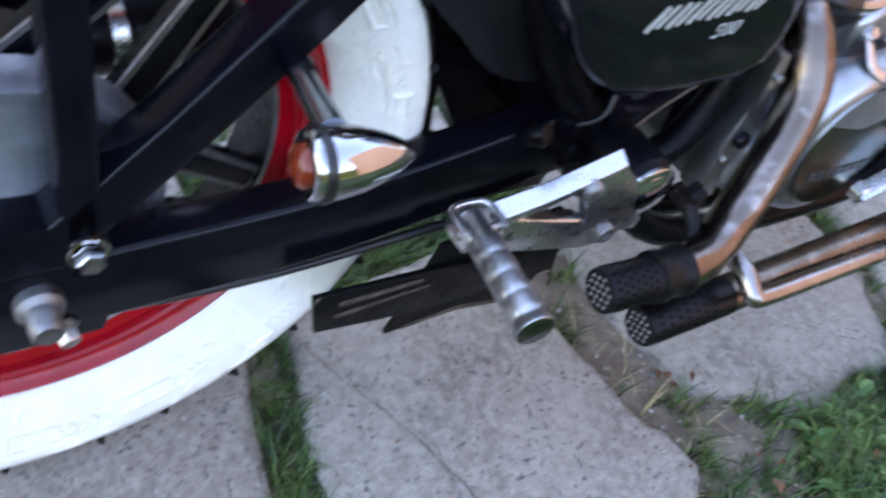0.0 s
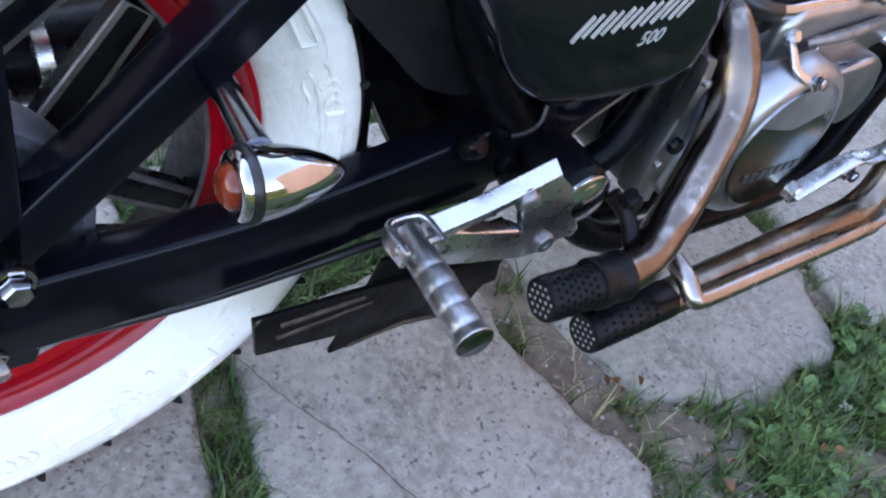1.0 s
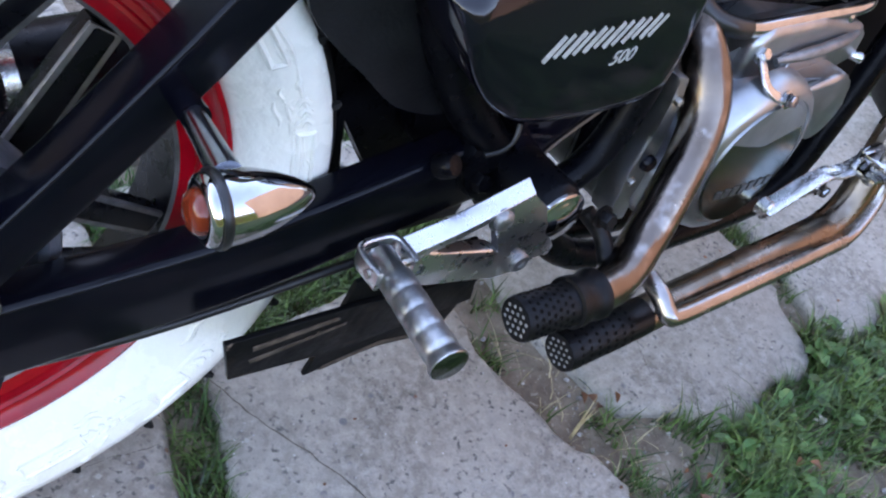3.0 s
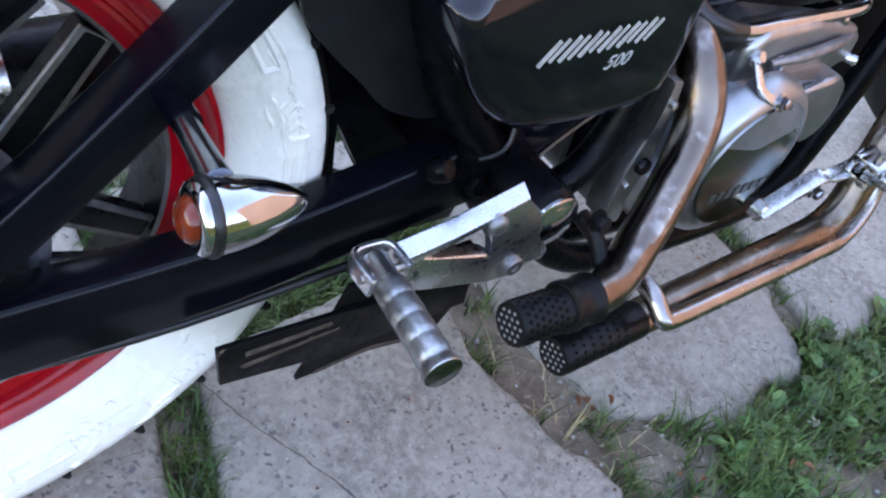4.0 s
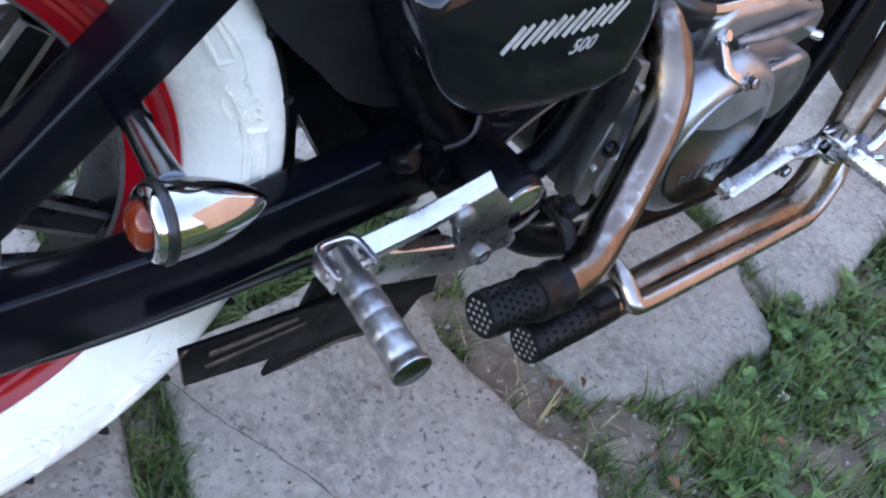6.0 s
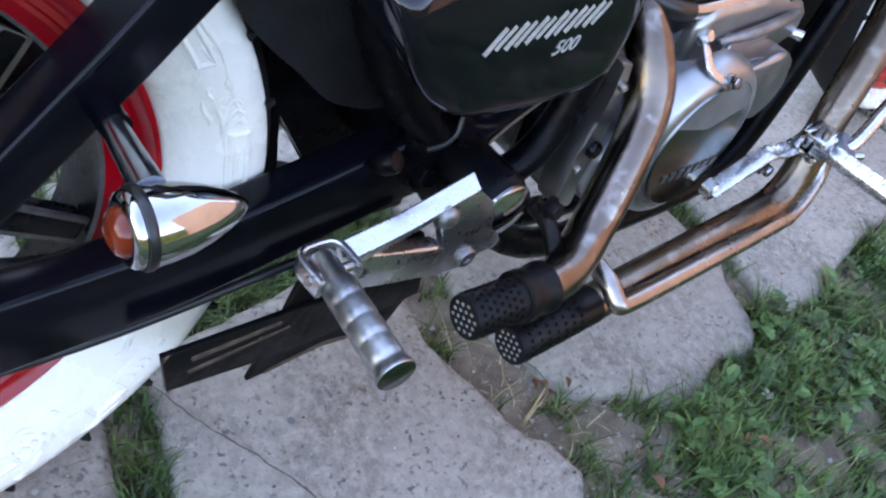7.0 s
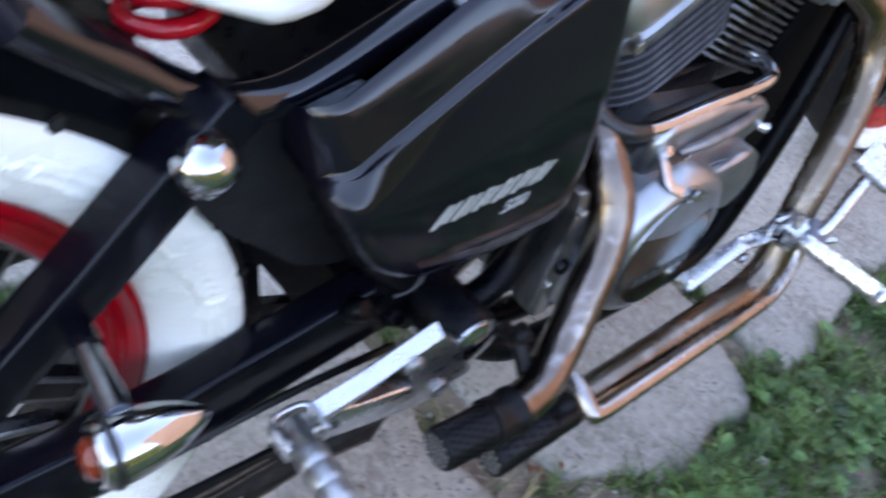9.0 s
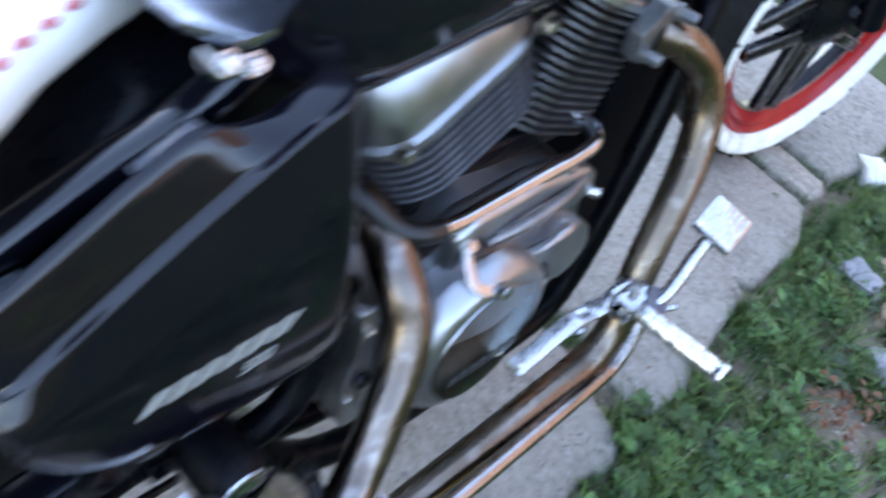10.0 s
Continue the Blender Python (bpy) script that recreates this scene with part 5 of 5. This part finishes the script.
# ---------------- hedge added out of view to darken reflections ---
def hedge(name, length, high, deep, n, seed, m):
    """A clipped hedge: a dark twiggy heart inside a coat of many small leaves."""
    r = random.Random(seed)
    verts, faces = [], []
    steps = int(length / 0.25)
    for i in range(steps + 1):
        x = length * i / steps
        for y, z in ((-0.36, 0.0), (-0.40, 0.55), (-0.33, 0.86), (0.0, 0.93), (0.33, 0.86), (0.40, 0.55), (0.36, 0.0)):
            b = 1 + 0.22 * noise.noise(Vector((x * 1.7, y * 3 + seed, z * 3)))
            verts.append((x, y * deep * b, z * high * b))
    for i in range(steps):
        for j in range(6):
            a = i * 7 + j
            faces.append((a, a + 1, a + 8, a + 7))
    core = len(faces)
    for k in range(n):
        x, t = r.uniform(0, length), r.uniform(0, 1)
        y = (0.42 + 0.10 * noise.noise(Vector((x * 2, t * 4, seed)))) * deep * (1 if t < 0.62 else r.uniform(-1, 1))
        z = high * (t / 0.62 if t < 0.62 else 1.0) * (0.93 + 0.22 * noise.noise(Vector((x * 1.5, seed, t * 3))))
        p, ln = Vector((x, y, max(0.02, z))), r.uniform(0.05, 0.12)
        d = Vector((r.uniform(-1, 1), r.uniform(-0.2, 1), r.uniform(-0.4, 0.9))).normalized() * ln
        q = Vector((r.uniform(-1, 1), r.uniform(-1, 1), r.uniform(-1, 1))).cross(d).normalized() * ln * 0.32
        k0 = len(verts)
        verts += [tuple(p), tuple(p + d * 0.5 - q), tuple(p + d), tuple(p + d * 0.5 + q)]
        faces.append((k0, k0 + 1, k0 + 2, k0 + 3))
    me = bpy.data.meshes.new(name)
    me.from_pydata(verts, [], faces)
    me.materials.append(TWIG)
    me.materials.append(LEAF)
    me.polygons.foreach_set("material_index", [0] * core + [1] * (len(faces) - core))
    ob = tagged(new(name, me), "clipped green hedge added out of view", "hedge", kind="stuff")
    ob.matrix_world = m
    return ob


TWIG = material("dark_hedge_heart", (0.016, 0.022, 0.010), 0.9, second=(0.030, 0.034, 0.016), scale=6)
# Unseen hedge, there to give the bike a dark green reflection.
hedge("hedge", 10.5, 1.7, 0.9, 9000, 5, pose(-7.6, -4.9, -0.02))

# ---------------- grass, weeds, litter ----------------
def blades(name, spots, mat, label, category, seed, length, width, lean=0.8):
    """Curved tapering blades at the given spots, as one mesh."""
    r = random.Random(seed)
    verts, faces = [], []
    for x, y, z in spots:
        a, ln = r.uniform(0, 6.283), r.uniform(*length)
        w, bend = r.uniform(*width), r.uniform(0.15, lean)
        d, s = Vector((math.cos(a), math.sin(a), 0)), Vector((-math.sin(a), math.cos(a), 0))
        base, k0 = Vector((x, y, z)), len(verts)
        for i, t in enumerate((0, 0.35, 0.7, 1.0)):
            p = base + d * ln * bend * t * t + Vector((0, 0, ln * (t - 0.45 * bend * t * t)))
            ww = w * (1 - t) ** 0.7
            if i < 3:
                verts += [p - s * ww, p + s * ww]
            else:
                verts.append(p)
        faces += [(k0, k0 + 1, k0 + 3, k0 + 2), (k0 + 2, k0 + 3, k0 + 5, k0 + 4), (k0 + 4, k0 + 5, k0 + 6)]
    me = bpy.data.meshes.new(name)
    me.from_pydata([tuple(v) for v in verts], [], faces)
    me.materials.append(mat)
    me.polygons.foreach_set("use_smooth", [True] * len(me.polygons))
    return tagged(new(name, me), label, category, kind="stuff")


def spots(n, box, seed, keep, z=-0.02):
    r = random.Random(seed)
    out = []
    while len(out) < n:
        x, y = r.uniform(box[0], box[1]), r.uniform(box[2], box[3])
        if r.random() < keep(x, y) and not on_slab(x, y):
            out.append((x, y, ground_height(x, y) - 0.002))
    return out


def lawn(x, y):
    """How thick the grass stands: thick off the slabs, thin on the bare patch by the joint."""
    v = 0.10 + 1.5 * noise.noise(Vector((x * 8, y * 8, 2.0))) + 1.1 * noise.noise(Vector((x * 23, y * 23, 4.0)))
    if 0.55 < x < 0.73 and y > -0.30:
        v -= 0.75
    v -= max(0.0, (-0.70 - y) / 0.25) + max(0.0, (x - 2.1) / 0.3) + max(0.0, (y - 1.2) / 0.4) + max(0.0, (-0.6 - x) / 0.3)
    v -= 0.55 * math.exp(-((x - 0.755) ** 2 + (y + 0.315) ** 2) / 0.003)
    v -= 0.9 * math.exp(-((x - 1.38) ** 2 + (y + 0.43) ** 2) / 0.004)
    return max(0.01, min(1.0, v + 0.25))


def joint(x, y):
    v = 0.30 + 1.2 * noise.noise(Vector((x * 9, y * 9, 7.0))) + 0.9 * noise.noise(Vector((x * 30, y * 30, 1.0)))
    if 0.15 < x < 0.28:
        v += 0.25
    if 0.26 < x < 0.56 and 0.07 < y < 0.21:
        v += 1.0
    if 0.55 < x < 0.73:
        v -= 0.3
    return max(0.0, min(1.0, v))


blades("lawn_grass", spots(24000, (0.45, 2.4, -0.95, -0.20), 1, lawn), GRASS, "short green lawn grass beside the slabs", "grass", 1, (0.022, 0.080), (0.0008, 0.0024), 1.0)
blades("joint_grass", spots(22000, (-0.4, 2.4, -0.34, 0.40), 2, joint), GRASS, "green grass growing in the slab joints", "grass", 2, (0.014, 0.052), (0.0007, 0.0018), 1.2)
blades("near_grass", spots(9000, (-0.9, 0.6, -0.95, -0.31), 4, lawn), GRASS, "green grass along the slab edge", "grass", 4, (0.015, 0.05), (0.0007, 0.0018))
blades("far_grass", spots(6000, (-0.9, 2.6, 0.86, 1.6), 5, lawn), GRASS, "patchy grass beyond the slabs", "grass", 5, (0.02, 0.06), (0.001, 0.0022))


def weeds(n, seed, box):
    """Clumps of broad toothed leaves."""
    r = random.Random(seed)
    verts, faces = [], []
    for x, y, z in spots(n, box, seed, lawn):
        for k in range(r.randint(3, 6)):
            a, ln, w = r.uniform(0, 6.283), r.uniform(0.010, 0.042) * r.uniform(0.7, 1.0), r.uniform(0.2, 0.42)
            d, s = Vector((math.cos(a), math.sin(a), 0)), Vector((-math.sin(a), math.cos(a), 0))
            rise = r.uniform(0.2, 0.9)
            k0 = len(verts)
            for t, f in ((0, 0.12), (0.25, 0.55), (0.45, 1.0), (0.6, 0.7), (0.78, 0.62), (1.0, 0.05)):
                p = Vector((x, y, z + 0.022)) + d * ln * t + Vector((0, 0, ln * rise * (t - 0.6 * t * t)))
                verts += [p - s * ln * w * f + Vector((0, 0, 0.003 * f)), p, p + s * ln * w * f + Vector((0, 0, 0.003 * f))]
            for i in range(5):
                q = k0 + 3 * i
                faces += [(q, q + 1, q + 4, q + 3), (q + 1, q + 2, q + 5, q + 4)]
    me = bpy.data.meshes.new("weeds")
    me.from_pydata([tuple(v) for v in verts], [], faces)
    me.materials.append(LEAF)
    return tagged(new("weeds", me), "low broad-leaved green weeds in the grass", "weeds", kind="stuff")


weeds(700, 11, (0.74, 2.2, -0.95, -0.22))


def litter(name, n, seed, box, mat, label, category, size, flat=0.25, on_top=False):
    r = random.Random(seed)
    bm_v, bm_f = [], []
    while n:
        x, y = r.uniform(*box[:2]), r.uniform(*box[2:])
        slabbed = on_slab(x, y)
        if slabbed != on_top:
            continue
        n -= 1
        z = (0.0005 if slabbed else ground_height(x, y) + 0.002)
        s = r.uniform(*size)
        k0 = len(bm_v)
        a0 = r.uniform(0, 6.28)
        pts = [(math.cos(a0 + k * 1.0472) * s * r.uniform(0.6, 1.1), math.sin(a0 + k * 1.0472) * s * r.uniform(0.5, 1.0)) for k in range(6)]
        bm_v += [(x + a, y + b, z) for a, b in pts] + [(x + a * 0.6, y + b * 0.6, z + s * flat) for a, b in pts]
        bm_f += [(k0 + k, k0 + (k + 1) % 6, k0 + 6 + (k + 1) % 6, k0 + 6 + k) for k in range(6)] + [tuple(k0 + 6 + k for k in range(6))]
    me = bpy.data.meshes.new(name)
    me.from_pydata(bm_v, [], bm_f)
    me.materials.append(mat)
    return tagged(new(name, me), label, category, kind="stuff")


litter("pebbles", 900, 21, (-0.3, 2.3, -0.6, 0.4), PEBBLE, "small grey stones in the soil", "stones", (0.0015, 0.005), 0.7)
litter("slab_grit", 500, 22, (-0.3, 1.6, -0.3, 0.33), PEBBLE, "dark grit and pits on the slabs", "grit", (0.0008, 0.0028), 0.3, True)
litter("dead_leaves", 110, 23, (0.55, 2.2, -0.8, -0.1), DEADLEAF, "small reddish dead leaf scraps", "leaves", (0.002, 0.006), 0.2)
litter("leaf_scraps", 40, 24, (0.2, 1.6, -0.3, 0.3), DEADLEAF, "tiny red leaf scraps on the slabs", "leaves", (0.0015, 0.004), 0.2, True)
blades("dry_straw", spots(260, (0.5, 1.6, -0.6, -0.02), 6, lambda x, y: 1.0 if x < 0.8 else 0.25), STRAW, "pale dry straw stalks", "straw", 6, (0.02, 0.07), (0.0006, 0.0014), 1.6)


# ---------------- stones and flower heads at the lawn's edge ----------------
def stone(x, y, size, seed, mat, label, high=0.6):
    """A weathered loose stone lying on the soil."""
    bm = lump((0, 0, 0), (size, size * 0.75, size * high), seed, 0.0, 0.45)
    ob = new("stone", mesh_of("stone", bm, mat, angle=50))
    ob.matrix_world = pose(x, y, ground_height(x, y) + size * high * 0.6, 0, 0, seed * 47)
    return tagged(ob, label, "stone", "loose stones at the lawn's edge")


GREYSTONE = material("grey_field_stone", (0.30, 0.30, 0.32), 0.8, second=(0.20, 0.20, 0.21), scale=30, bump=0.003, bump_scale=60)
TANSTONE = material("tan_field_stone", (0.42, 0.30, 0.21), 0.8, second=(0.30, 0.19, 0.13), scale=25, bump=0.003, bump_scale=60)
PALESTONE = material("white_limestone", (0.80, 0.80, 0.80), 0.7, second=(0.66, 0.66, 0.66), scale=25, bump=0.002, bump_scale=60)
stone(2.055, -0.185, 0.045, 1, PALESTONE, "rounded white stone beside the slabs")
stone(1.700, -0.312, 0.042, 2, GREYSTONE, "rough grey stone half sunk in soil")
stone(1.800, -0.350, 0.040, 3, TANSTONE, "tan broken stone half sunk in soil")
stone(1.690, -0.395, 0.034, 4, TANSTONE, "tan broken stone half sunk in soil")
stone(1.560, -0.445, 0.040, 5, GREYSTONE, "rough grey stone half sunk in soil")
stone(1.655, -0.300, 0.018, 6, TANSTONE, "small reddish brown stone in the grass")

CLOVER = material("faded_clover_petals", (0.40, 0.39, 0.33), 0.8, second=(0.30, 0.27, 0.20), scale=200)
heads = bmesh.new()
r = random.Random(31)
for x, y in ((0.945, -0.316), (1.075, -0.383), (1.203, -0.434), (1.29, -0.47), (1.746, -0.096)):
    c = Vector((x, y, ground_height(x, y) + 0.022))
    for k in range(14):
        d = Vector((r.uniform(-1, 1), r.uniform(-1, 1), r.uniform(-0.2, 1))).normalized()
        tube([c, c + d * 0.005, c + d * 0.009], 0.0022, 1, 5, heads, radii=[0.001, 0.0022, 0.0012], smooth_path=False)
tagged(new("clover_heads", mesh_of("clover_heads", heads, CLOVER)), "small white clover flower heads in the grass", "flowers", kind="stuff")


def fallen_leaves(spots_at, seed):
    """Curled reddish leaves lying in a loose heap."""
    r = random.Random(seed)
    verts, faces = [], []
    for x, y, spread, n in spots_at:
        for k in range(n):
            p0 = Vector((x + r.gauss(0, spread), y + r.gauss(0, spread), 0.012 + r.uniform(0, 0.022)))
            a, ln, w = r.uniform(0, 6.283), r.uniform(0.008, 0.020), r.uniform(0.22, 0.42)
            d, s = Vector((math.cos(a), math.sin(a), r.uniform(-0.3, 0.3))), Vector((-math.sin(a), math.cos(a), r.uniform(-0.3, 0.3)))
            k0 = len(verts)
            for t, f in ((0, 0.1), (0.25, 0.7), (0.5, 1.0), (0.75, 0.7), (1.0, 0.05)):
                c = p0 + d * ln * t
                up = Vector((0, 0, 0.006 * f))
                verts += [c - s * ln * w * f + up, c, c + s * ln * w * f + up]
            for i in range(4):
                q = k0 + 3 * i
                faces += [(q, q + 1, q + 4, q + 3), (q + 1, q + 2, q + 5, q + 4)]
    me = bpy.data.meshes.new("fallen_leaves")
    me.from_pydata([tuple(v) for v in verts], [], faces)
    me.materials.append(DEADLEAF)
    return tagged(new("fallen_leaves", me), "curled reddish brown fallen leaves in the grass", "leaves", kind="stuff")


fallen_leaves([(1.345, -0.416, 0.022, 24), (1.40, -0.430, 0.022, 26), (0.648, -0.175, 0.014, 5), (0.70, -0.30, 0.012, 3), (0.84, -0.36, 0.014, 3), (1.10, -0.46, 0.02, 3)], 41)
blades("tall_straw", [(0.609 + 0.004 * k, -0.181 + 0.002 * k, -0.018) for k in range(4)], STRAW, "pale upright straw stalk in the joint", "straw", 12, (0.060, 0.080), (0.0018, 0.0030), 0.10)
